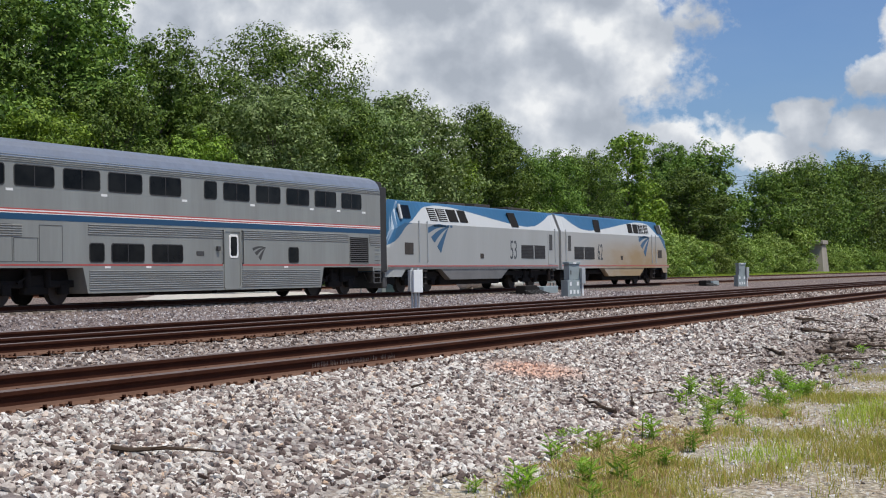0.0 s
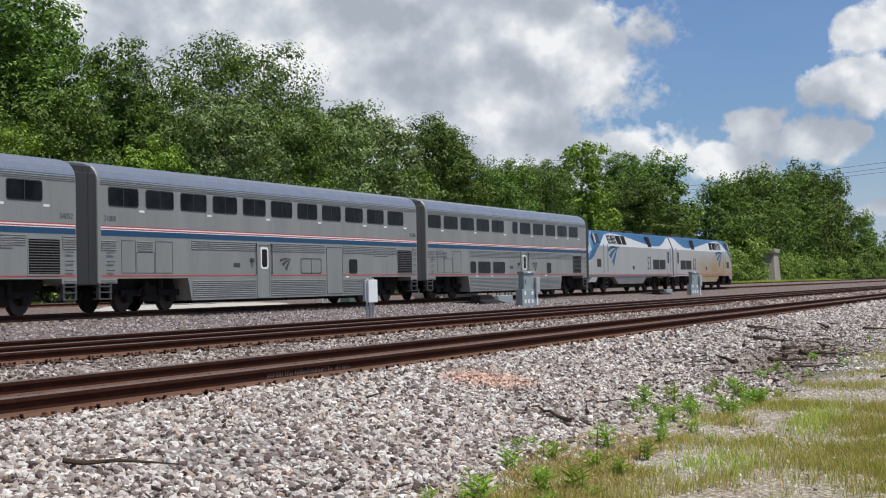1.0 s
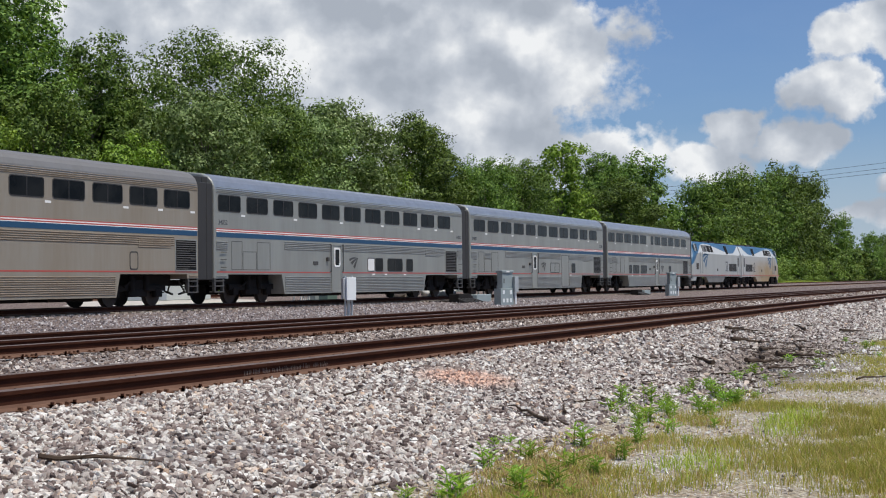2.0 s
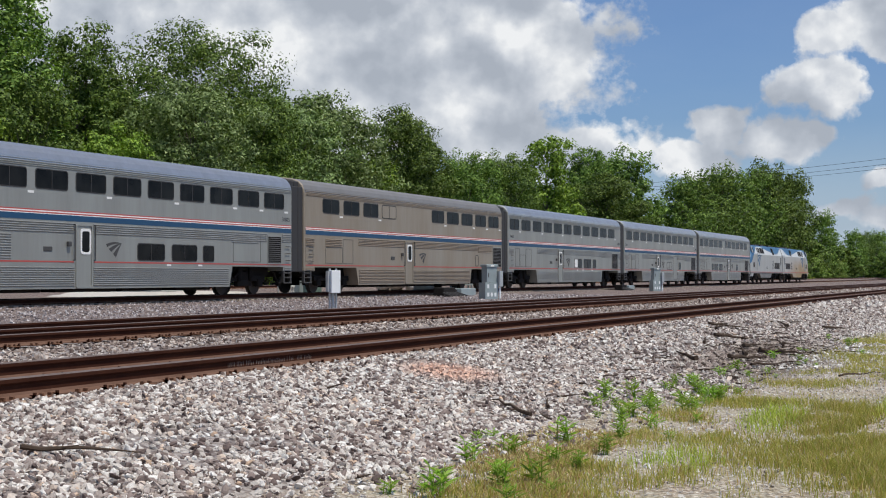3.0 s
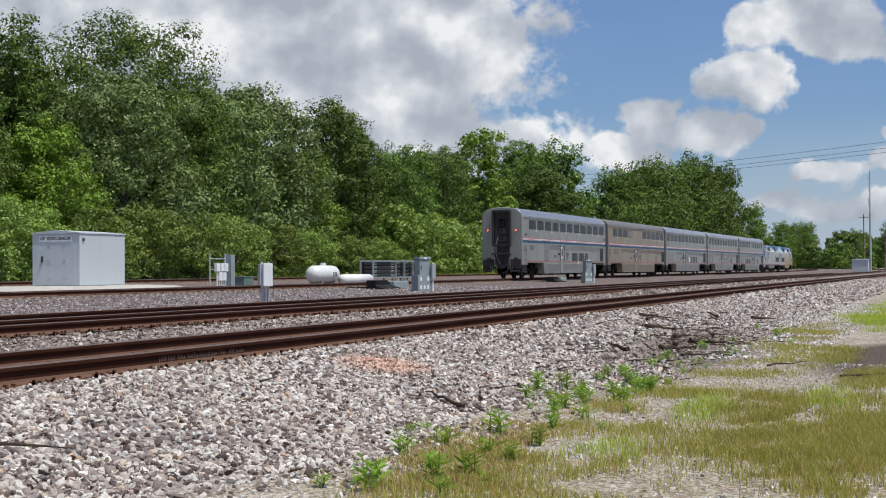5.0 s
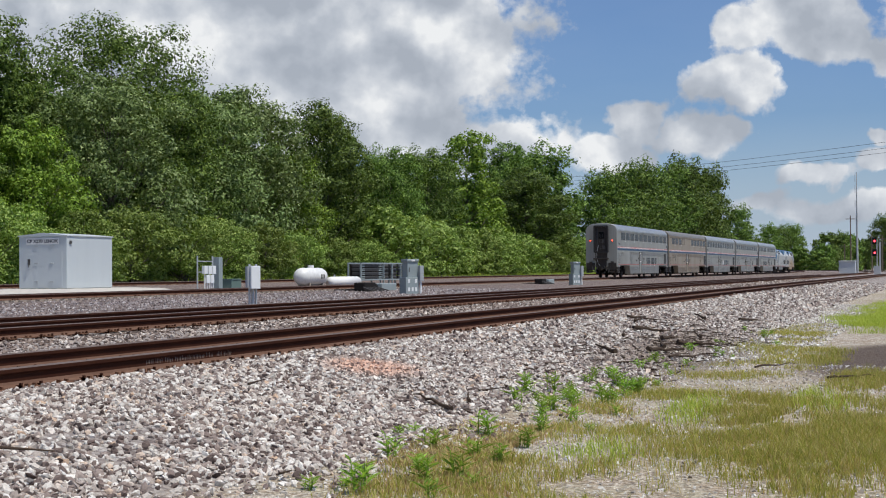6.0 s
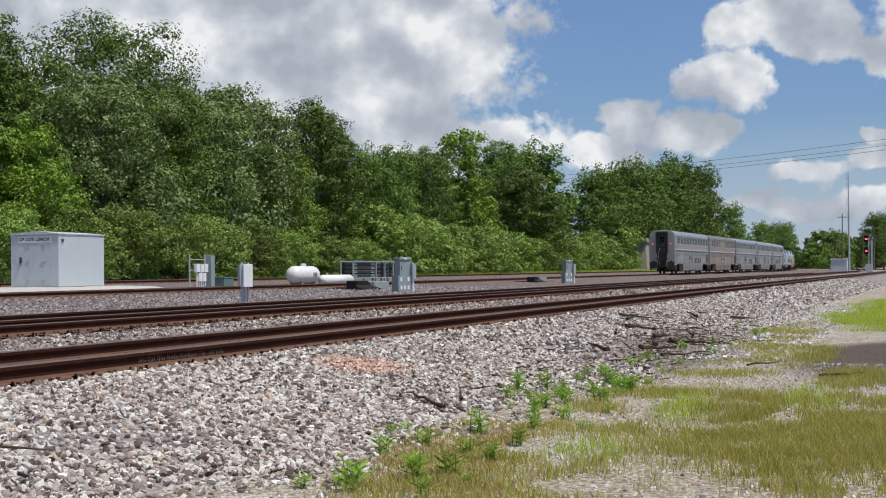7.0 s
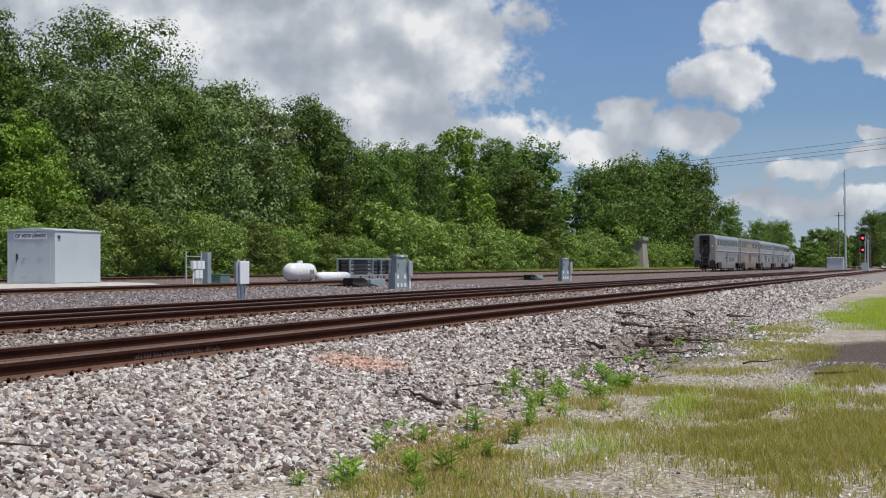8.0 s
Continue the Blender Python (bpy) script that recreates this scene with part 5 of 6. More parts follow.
def pier():
    t = thing("bridge_pier", pose(266, 54.5, 0.2), "old tapered concrete pier with a square cap", "concrete pier")
    bm = bmesh.new()
    lo = [bm.verts.new((x, y, 0)) for x, y in ((-2.6, -1.5), (2.6, -1.5), (2.6, 1.5), (-2.6, 1.5))]
    hi = [bm.verts.new((x, y, 5.4)) for x, y in ((-1.9, -1.1), (1.9, -1.1), (1.9, 1.1), (-1.9, 1.1))]
    for i in range(4):
        bm.faces.new((lo[i], lo[(i + 1) % 4], hi[(i + 1) % 4], hi[i]))
    bm.faces.new(hi)
    bm.faces.new(lo[::-1])
    bmesh.ops.bevel(bm, geom=bm.edges[:], offset=0.06, segments=1, affect="EDGES")
    part("shaft", bm, M_CONC, t)
    part("cap", box(bmesh.new(), -2.4, 2.4, -1.4, 1.4, 5.4, 6.15, 0.06), M_CONC, t)


pier()


def far_signal():
    t = thing("block_signal", pose(250, 12.4, -0.36) @ Matrix.Diagonal((0.694, 0.694, 0.694, 1)), "black two-head block signal showing red", "railway signal")
    part("mast", tube(bmesh.new(), (0, 0, 0), (0, 0, 8.8), 0.12, None, 10), M_GALV, t)
    for z in (5.4, 8.3):
        h = part("signal_head", box(bmesh.new(), -0.15, 0.15, 0.0, 1.1, z - 0.75, z + 0.95, 0.1), M_BLACK, t)
        bm = bmesh.new()
        tube(bm, (-0.15, 0.55, z), (-0.2, 0.55, z), 0.24, None, 16)
        part("lens", bm, M_SIGNAL, h, "glowing red lens")
        part("hood", tube(bmesh.new(), (-0.15, 0.55, z + 0.26), (-0.6, 0.55, z + 0.28), 0.05, None, 8), M_BLACK, h)
    part("ladder", box(bmesh.new(), 0.3, 0.36, -0.9, -0.5, 0, 8.0), M_GALV, t)
    part("base_case", box(bmesh.new(), -0.6, 0.6, -0.8, 0.8, 0, 2.2, 0.04), M_GALV, t)
    t = thing("radio_mast", pose(310, 19.35, -0.28) @ Matrix.Diagonal((0.92, 0.92, 0.92, 1)), "tall thin grey radio mast beside a small hut", "radio mast")
    part("lower_tube", tube(bmesh.new(), (0, 0, 0), (0, 0, 13.5), 0.26, 0.22, 12), M_GALV, t)
    part("upper_tube", tube(bmesh.new(), (0, 0, 13.5), (0, 0, 23.2), 0.16, 0.09, 10), M_GALV, t)
    for z in (15, 18.5, 21):
        part("antenna", tube(bmesh.new(), (0, 0.35, z), (0, 0.35, z + 1.8), 0.05, None, 6), M_GALV, t)
    t = thing("equipment_hut", pose(318, 22.6, -0.28), "small pale equipment hut", "hut")
    part("body", box(bmesh.new(), -1.5, 1.5, -2.4, 1.0, 0, 2.6, 0.04), M_HUT, t)
    part("roof", box(bmesh.new(), -1.65, 1.65, -2.55, 1.15, 2.6, 2.75, 0.04), M_CASELIGHT, t)
    for x, y, h in ((345, 23.0, 13.5), (435, 23.0, 10.8), (381, 17.6, 9.5), (399, 13.0, 13.0), (417, 29.5, 8.0)):
        p = thing("utility_pole", pose(x, y, -0.28), "weathered wooden utility pole", "utility pole", "utility poles")
        part("pole", tube(bmesh.new(), (0, 0, 0), (0, 0, h), 0.17, 0.12, 8), M_TIE, p)
        part("crossarm", box(bmesh.new(), -0.06, 0.06, -1.1, 1.1, h - 0.9, h - 0.75), M_TIE, p)
    for k in range(4):
        v = thing("propane_cylinder", pose(372 + 4 * k, 27.1 - 0.6 * k, -0.25), "white rounded ground tank", "tank", "distant white tanks")
        bm = bmesh.new()
        bmesh.ops.create_uvsphere(bm, u_segments=14, v_segments=8, radius=0.8, matrix=Matrix.Translation((0, 0, 0.95)) @ Matrix.Diagonal((1.3, 1, 1, 1)))
        part("shell", bm, M_TANK, v, "", True)
        part("saddle", box(bmesh.new(), -0.4, 0.4, -0.5, 0.5, 0, 0.3), M_CONC, v)


far_signal()


def power_line():
    """Three sagging wires across the tracks between two tall poles."""
    a, b = Vector((350, 102, 0.5)), Vector((216, -84, -1.1))
    poles = []
    for p in (a, b):
        t = thing("transmission_pole", Matrix.Translation(p), "tall grey wooden transmission pole", "transmission pole", "transmission poles")
        part("pole", tube(bmesh.new(), (0, 0, 0), (0, 0, 29.5), 0.28, 0.18, 10), M_TIE, t)
        part("crossarm", box(bmesh.new(), -0.1, 0.1, -1.6, 1.6, 27.6, 27.85), M_TIE, t)
    for za, zb in ((23.6, 31.9), (22.6, 30.5), (21.8, 29.6)):
        w = bmesh.new()
        pts = []
        for i in range(25):
            s = i / 24
            pts.append(a.lerp(b, s) + Vector((0, 0, za + (zb - za) * s - 2.2 * 4 * s * (1 - s) + 0.0)))
        for p, q in zip(pts, pts[1:]):
            tube(w, p, q, 0.035, None, 5)
        tagged(part("power_wire", w, M_BLACK), "thin dark overhead power wire", "wire", "overhead wires")


power_line()

# ---------------------------------------------------------------- trees and shrubs


def leaf_cards(centres, normals, size, r):
    """Small leaf sprays, as arrays of vertices and faces."""
    n = len(centres)
    nn = normals + r.normal(0, 0.42, (n, 3))
    nn /= np.linalg.norm(nn, axis=1, keepdims=True)
    ref = r.normal(0, 1, (n, 3)) + np.array([0, 0, -0.6])
    t = np.cross(nn, ref)
    t /= np.linalg.norm(t, axis=1, keepdims=True) + 1e-9
    s = np.cross(nn, t)
    sz = size * r.uniform(0.6, 1.35, (n, 1))
    v = np.empty((n, 3, 3))
    v[:, 0] = centres - t * sz * 0.6
    v[:, 1] = centres + t * sz * 0.45 + s * sz * 0.36 - nn * sz * 0.1
    v[:, 2] = centres + t * sz * 0.3 - s * sz * 0.36 - nn * sz * 0.06
    base = np.arange(n)[:, None] * 3
    return v.reshape(-1, 3), base + np.array([[0, 1, 2]])


def tree_parts(seed, h, spread, lobes, leaves, size, leaf, trunk_h=0.3, low=0.22, name="tree", label="", category="tree", dome=0.62):
    """A trunk with limbs and a crown of leaf sprays gathered in many clumps."""
    r = np.random.default_rng(seed)
    t = thing(name, pose(0, 0, 0), label, category)
    bm = bmesh.new()
    tips = []
    base_r = 0.018 * h + 0.04
    bend = r.uniform(-0.3, 0.3, 2)
    pts = [Vector((bend[0] * s * s, bend[1] * s * s, h * 0.78 * s)) for s in (0, 0.15, 0.35, 0.6, 0.85, 1.0)]
    rad = [base_r * a for a in (1.25, 0.9, 0.72, 0.5, 0.28, 0.12)]
    for a, b, ra, rb in zip(pts, pts[1:], rad, rad[1:]):
        tube(bm, a, b, ra, rb, 9)
    centres = []
    for k in range(lobes):
        zt = low + (0.97 - low) * (k + r.uniform(0.1, 0.9)) / lobes
        width = spread * (1.0 - max(0, (zt - dome) / (1.04 - dome)) ** 1.8) * (0.65 + 0.35 * min(1, (zt - low + 0.15) / 0.25))
        ang = k * 2.39996 + r.uniform(-0.4, 0.4)
        rr = width * r.uniform(0.3, 0.92)
        centres.append((np.array([rr * math.cos(ang), rr * math.sin(ang), h * zt]), spread * r.uniform(0.26, 0.46) * (1.1 - 0.4 * max(0, zt - 0.6))))
    for c, lr in centres:
        z0 = max(h * trunk_h * 0.5, c[2] - spread * 0.8)
        s = min(1, z0 / (h * 0.78))
        root = Vector((bend[0] * s * s, bend[1] * s * s, z0))
        mid = root.lerp(Vector(c), 0.5) + Vector((0, 0, -0.1 * spread))
        rb = base_r * 0.28 * (1.1 - s)
        tube(bm, root, mid, rb + 0.02, rb * 0.7 + 0.012, 6)
        tube(bm, mid, Vector(c), rb * 0.7 + 0.012, 0.015, 5)
    per = leaves // lobes
    ps, ns = [], []
    for c, lr in centres:
        # a clump is itself made of several tufts, so that its rim is uneven
        nt_ = 10
        d = r.normal(0, 1, (nt_, 3))
        d /= np.linalg.norm(d, axis=1, keepdims=True)
        tuft = d * lr * r.uniform(0.45, 1.0, (nt_, 1)) * np.array([1, 1, 0.8])
        which = r.integers(0, nt_, per)
        q = r.normal(0, 1, (per, 3))
        q /= np.linalg.norm(q, axis=1, keepdims=True)
        rad_ = lr * 0.46 * r.uniform(0.45, 1.08, (per, 1)) * np.array([1, 1, 0.75])
        p = c + tuft[which] + q * rad_
        nrm = q * 0.8 + (p - c) / lr * 0.6 + np.array([0, 0, 0.35])
        ps.append(p)
        ns.append(nrm)
    p, nrm = np.concatenate(ps), np.concatenate(ns)
    # bring the crown to its true height and reach
    fz = (h - size * 0.3) / p[:, 2].max()
    fr = spread / np.quantile(np.hypot(p[:, 0], p[:, 1]), 0.97)
    p = p * np.array([fr, fr, fz])
    for v in bm.verts:
        v.co = Vector((v.co.x * fr, v.co.y * fr, v.co.z * fz))
    part("trunk", bm, M_BARK, t)
    keep = p[:, 2] > 0.25
    v, f = leaf_cards(p[keep], nrm[keep], size, r)
    me = bpy.data.meshes.new("crown")
    me.from_pydata(v.tolist(), [], f.tolist())
    me.materials.append(leaf)
    ob = new("crown", me)
    ob.parent = t
    return t


PROTO = {
    "oak": tree_parts(11, 18, 5.6, 52, 36000, 0.25, M_LEAF[0], low=0.12, label="tall broad-leaved tree in dark green summer leaf"),
    "elm": tree_parts(12, 18, 4.8, 50, 32000, 0.245, M_LEAF[0], low=0.10, label="tall broad-leaved tree with an uneven green crown"),
    "maple": tree_parts(13, 15, 5.4, 54, 36000, 0.23, M_LEAF[2], low=0.1, label="silver-leaved maple with pale green foliage"),
    "ash": tree_parts(14, 14, 5.2, 50, 34000, 0.24, M_LEAF[1], low=0.08, label="bright green leafy tree at the wood's edge"),
    "poplar": tree_parts(15, 20, 4.4, 34, 17000, 0.26, M_LEAF[0], low=0.4, label="tall open-crowned tree with sky showing through"),
    "cottonwood": tree_parts(19, 21, 7.0, 46, 26000, 0.235, M_LEAF[0], low=0.45, label="tall round-crowned cottonwood rising over the wood", dome=0.84),
    "linden": tree_parts(16, 12, 5.0, 24, 6000, 0.62, M_LEAF[0], low=0.05, label="dark green tree deep in the wood"),
    "beech": tree_parts(17, 18, 5.6, 48, 16000, 0.36, M_LEAF[0], low=0.06, label="tall dense green tree beside the line"),
    "hackberry": tree_parts(18, 18, 5.0, 42, 15000, 0.35, M_LEAF[1], low=0.06, label="tall light green tree beside the line"),
}
BUSH = {
    "hazel": tree_parts(21, 6, 3.4, 36, 17000, 0.18, M_LEAF[4], 0.1, 0.04, "shrub", "dense bright green shrub along the wood's edge", "shrub"),
    "willow": tree_parts(22, 6, 3.2, 34, 16000, 0.18, M_LEAF[4], 0.1, 0.04, "shrub", "dense green shrub along the wood's edge", "shrub"),
    "dogwood": tree_parts(23, 6, 3.3, 30, 8000, 0.25, M_LEAF[4], 0.1, 0.04, "shrub", "leafy green shrub below the trees", "shrub"),
}
used = set()


def plant(kind, x, y, h, fat=1.0):
    proto = PROTO.get(kind) or BUSH[kind]
    base_h = {"oak": 18, "cottonwood": 21, "elm": 18, "maple": 15, "ash": 14, "poplar": 20, "linden": 12, "beech": 18, "hackberry": 18, "dogwood": 6, "hazel": 6, "willow": 6}[kind]
    s = h / base_h
    z = float(ground_z(np.array([x]), np.array([y]))[0]) - 0.05
    m = pose(x, y, z, 0, 0, rng.uniform(0, 360)) @ Matrix.Diagonal((s * fat, s * fat, s, 1))
    if kind in used:
        ob = copy_thing(proto, m)
    else:
        used.add(kind)
        ob = proto
        ob.matrix_basis = m
    tagged(ob, group="shrubs of the wood's edge" if kind in BUSH else "trees of the wood")


BACK = [("oak", 60, 64, 20), ("poplar", 65, 63, 19.5), ("poplar", 70.5, 63, 22), ("poplar", 75.5, 65, 21), ("poplar", 83, 64, 19.6), ("elm", 87, 65, 16.5), ("elm", 92, 66, 17), ("cottonwood", 98.5, 64, 22.6), ("elm", 106, 63, 18.6)]
MID = [("elm", 57, 57, 11), ("ash", 63, 57, 11.5), ("oak", 70, 58, 12.5), ("ash", 78, 57, 13.6), ("maple", 88, 57.5, 15.8), ("oak", 98, 58, 14.2), ("maple", 106, 60, 16), ("maple", 113, 60, 17), ("ash", 119, 59, 15.8),
       ("oak", 129, 60, 16.6), ("elm", 138, 61, 17.4), ("oak", 143, 58, 13.4), ("ash", 152, 61, 13.2), ("oak", 160, 60, 14.6), ("elm", 169, 64, 14.8)]
FAR = [("hackberry", 181, 62, 20), ("poplar", 207, 64, 21.4), ("beech", 209, 66, 20.5), ("beech", 219, 62, 19.4), ("oak", 197, 58.5, 14.6), ("beech", 255, 61, 17.6), ("beech", 270, 62, 19), ("beech", 284, 61, 21.4),
       ("beech", 302, 63, 22), ("beech", 318, 61, 22.5), ("beech", 335, 61, 25.6), ("beech", 352, 62, 25), ("beech", 372, 61, 26), ("beech", 398, 64, 16), ("beech", 426, 61, 18.6), ("beech", 460, 64, 13.5), ("beech", 500, 61, 15.6), ("beech", 900, 96, 27), ("beech", 950, 99, 28), ("beech", 860, 99, 25)]
DIST = [("linden", 742, 63, 15), ("linden", 800, 64, 18), ("beech", 858, 62, 22), ("linden", 950, 64, 20), ("linden", 1045, 60, 19), ("beech", 880, 40, 31), ("beech", 930, 37, 33), ("linden", 1010, 31, 33), ("linden", 1100, 27, 33), ("linden", 1500, 90, 22), ("linden", 1700, 95, 22), ("linden", 1900, 100, 22)]
for kind, x, y, h in BACK + MID + FAR + DIST:
    plant(kind, x, y, h, 1.45 if x == 197 else 1.2 if x in (70.5, 75.5) else (1.0 if h < 23 else 0.9))
for x, y, h in ((400, 60, 9), (415, 60, 8), (445, 61, 8), (470, 61, 9), (490, 61, 8), (860, 88, 12), (820, 82, 12), (880, 104, 14), (720, 64, 9), (780, 64, 9), (840, 64, 9), (900, 64, 10), (980, 64, 10)):
    plant("linden", x, y, h, 1.3)
# a second rank that closes the wood
for i in range(17):
    x = 52 + i * 12.5
    plant("linden", x + rng.uniform(-2, 2), 69 + rng.uniform(0, 5), 11.5 + rng.uniform(-1, 1.5), 1.15)
SHRUBS = [(54, 5.2), (60, 5.2), (66.5, 6.4), (72, 5.8), (78, 6.0), (84, 6.3), (90, 6.2), (96, 6.0), (103, 5.6), (110, 5.0), (117, 4.6), (125, 4.4)]
for i, (x, h) in enumerate(SHRUBS):
    plant(("hazel", "willow", "hazel")[i % 3], x, 52.6 + rng.uniform(-0.6, 1.2), h, 1.05)
for i, (x, y, h) in enumerate([(131, 53.5, 7.4), (137, 53, 5.4), (144, 53, 5.2), (151, 53.5, 5), (158, 53, 4.8), (163, 51.6, 4.4), (170, 54, 5), (180, 54, 4.6), (190, 53.5, 4), (200, 54, 4.9), (212, 55, 4.4), (225, 56, 5), (236, 57, 6), (248, 57, 5),
                                (257, 59, 8), (272, 54.5, 4.2), (276, 52.6, 3.6), (290, 57, 5), (310, 57, 4.6), (332, 57, 4.8), (360, 58, 5), (395, 58, 5), (430, 58, 5)]):
    plant("dogwood", x, y, h, 1.1)

# ---------------------------------------------------------------- weeds, grass, dead wood


def weed_proto(seed, h, n, label):
    r = np.random.default_rng(seed)
    t = thing("weed", pose(0, 0, 0), label, "weed", "roadside weeds")
    vs, fs, off = [], [], 0
    for s in range(n):
        a = r.uniform(0, 6.28)
        lean = r.uniform(0.02, 0.22)
        hh = h * r.uniform(0.6, 1.0)
        base = Vector((r.uniform(-0.07, 0.07), r.uniform(-0.07, 0.07), 0))
        top = base + Vector((math.cos(a) * lean * hh, math.sin(a) * lean * hh, hh))
        part("stalk", tube(bmesh.new(), base, top, 0.006, 0.003, 5), M_LEAF[3], t)
        k = int(hh / 0.02)
        for i in range(k):
            q = base.lerp(top, 0.15 + 0.85 * i / k)
            b = i * 2.4 + r.uniform(-0.4, 0.4)
            ln = (0.075 + 0.05 * math.sin(3.1 * i / k)) * r.uniform(0.7, 1.2)
            d = np.array([math.cos(b), math.sin(b), 0.55])
            w = np.array([-math.sin(b), math.cos(b), 0.0]) * 0.011
            p = np.array(q)
            v = np.stack([p, p + d * ln * 0.5 + w, p + d * ln * np.array([1, 1, 0.75]), p + d * ln * 0.5 - w])
            vs.append(v)
            fs.append(np.array([[0, 1, 2, 3]]) + off)
            off += 4
    me = bpy.data.meshes.new("leaves")
    me.from_pydata(np.concatenate(vs).tolist(), [], np.concatenate(fs).tolist())
    me.materials.append(M_LEAF[3])
    ob = new("leaves", me)
    ob.parent = t
    return t


WEEDS = [weed_proto(31, 0.22, 5, "bright green leafy weed growing in gravel"), weed_proto(32, 0.16, 5, "small green leafy weed growing in gravel"), weed_proto(33, 0.26, 6, "tall leafy green weed growing in gravel")]
weed_used = set()


def put_weed(k, x, y, s=1.0):
    z = float(ground_z(np.array([x]), np.array([y]))[0]) - 0.01
    m = pose(x, y, z, 0, 0, rng.uniform(0, 360)) @ Matrix.Diagonal((s, s, s, 1))
    if k in weed_used:
        copy_thing(WEEDS[k], m)
    else:
        weed_used.add(k)
        WEEDS[k].matrix_basis = m


for x, y in ((9.6, 4.15), (9.75, 3.7), (10.0, 3.5), (10.75, 3.45), (10.3, 3.9), (11.0, 3.75), (12.0, 3.6), (13.1, 3.75), (12.6, 4.2), (9.2, 3.4), (9.3, 4.0), (11.5, 4.3), (10.9, 4.4)):
    put_weed(rng.randrange(3), x, y, rng.uniform(0.8, 1.15))
for x, y in ((14.4, 3.9), (14.9, 4.2), (15.4, 4.0), (16.0, 4.3), (16.7, 4.35), (17.3, 4.1), (18.0, 4.05), (18.4, 4.6), (19.2, 4.9), (19.8, 4.5), (17.0, 4.8), (15.6, 4.75), (20.4, 4.9), (21.3, 4.7), (16.3, 4.0), (18.9, 4.3), (23, 5.0), (26, 4.6), (33, 4.4), (34, 4.3), (35, 4.6)):
    for _ in range(1 + (x < 19)):
        put_weed(rng.randrange(3), x + rng.uniform(-0.4, 0.4), y + rng.uniform(-0.35, 0.3), rng.uniform(0.7, 1.15))
for _ in range(30):
    put_weed(1, rng.uniform(9, 30), rng.uniform(3.2, 4.9), rng.uniform(0.35, 0.7))


def patchy(x, y, step, seed):
    """Smooth random field from 0 to 1 with spots about step metres wide."""
    g = np.random.default_rng(seed).uniform(0, 1, (64, 64))
    u, v = x / step, y / step
    iu, iv = np.floor(u).astype(int), np.floor(v).astype(int)
    fu, fv = u - iu, v - iv
    fu, fv = fu * fu * (3 - 2 * fu), fv * fv * (3 - 2 * fv)
    a = g[iu % 64, iv % 64] * (1 - fu) + g[(iu + 1) % 64, iv % 64] * fu
    b = g[iu % 64, (iv + 1) % 64] * (1 - fu) + g[(iu + 1) % 64, (iv + 1) % 64] * fu
    return a * (1 - fv) + b * fv


def blades(name, count, spots, hmin, hmax, mat, label, seed, top=4.9, wide=1.0, cover=0.5, grain=1.0):
    """Grass as single tapered blades, gathered in patches (x, y, half length, half width)."""
    r = np.random.default_rng(seed)
    w = np.array([a * b for _, _, a, b in spots])
    which = r.choice(len(spots), count, p=w / w.sum())
    sp = np.array(spots)[which]
    ang, rad = r.uniform(0, 6.283, count), np.sqrt(r.uniform(0, 1, count)) * r.uniform(0.75, 1.2, count)
    x = sp[:, 0] + sp[:, 2] * rad * np.cos(ang)
    y = sp[:, 1] + sp[:, 3] * rad * np.sin(ang)
    clump = 0.45 * patchy(x, y, 1.1 * grain, seed + 1) + 0.3 * patchy(x, y, 0.42 * grain, seed + 2) + 0.25 * patchy(x, y, 0.13 * grain, seed + 3)
    keep = (clump + r.normal(0, 0.05, count) > 1 - cover - 0.02) & (y < top)
    x, y, clump = x[keep], y[keep], clump[keep]
    n = len(x)
    z = ground_z(x, y) - 0.01
    h = r.uniform(hmin, hmax, n) * (0.45 + clump)
    a = r.uniform(0, 6.283, n)
    bend = r.uniform(0.1, 0.8, n) * h
    wd = r.uniform(0.002, 0.0045, n) * wide
    side = r.uniform(0, 6.283, n)
    sx, sy = np.cos(side) * wd, np.sin(side) * wd
    v = np.empty((n, 5, 3))
    v[:, 0] = np.stack([x - sx, y - sy, z], 1)
    v[:, 1] = np.stack([x + sx, y + sy, z], 1)
    v[:, 2] = np.stack([x + sx * 0.8 + np.cos(a) * bend * 0.3, y + sy * 0.8 + np.sin(a) * bend * 0.3, z + h * 0.6], 1)
    v[:, 3] = np.stack([x - sx * 0.8 + np.cos(a) * bend * 0.3, y - sy * 0.8 + np.sin(a) * bend * 0.3, z + h * 0.6], 1)
    v[:, 4] = np.stack([x + np.cos(a) * bend, y + np.sin(a) * bend, z + h], 1)
    base = np.arange(n)[:, None] * 5
    faces = (base + np.array([[0, 1, 2, 3]])).tolist() + (base + np.array([[3, 2, 4]])).tolist()
    me = bpy.data.meshes.new(name)
    me.from_pydata(v.reshape(-1, 3).tolist(), [], faces)
    me.materials.append(mat)
    tagged(new(name, me), label, "grass", kind="stuff")


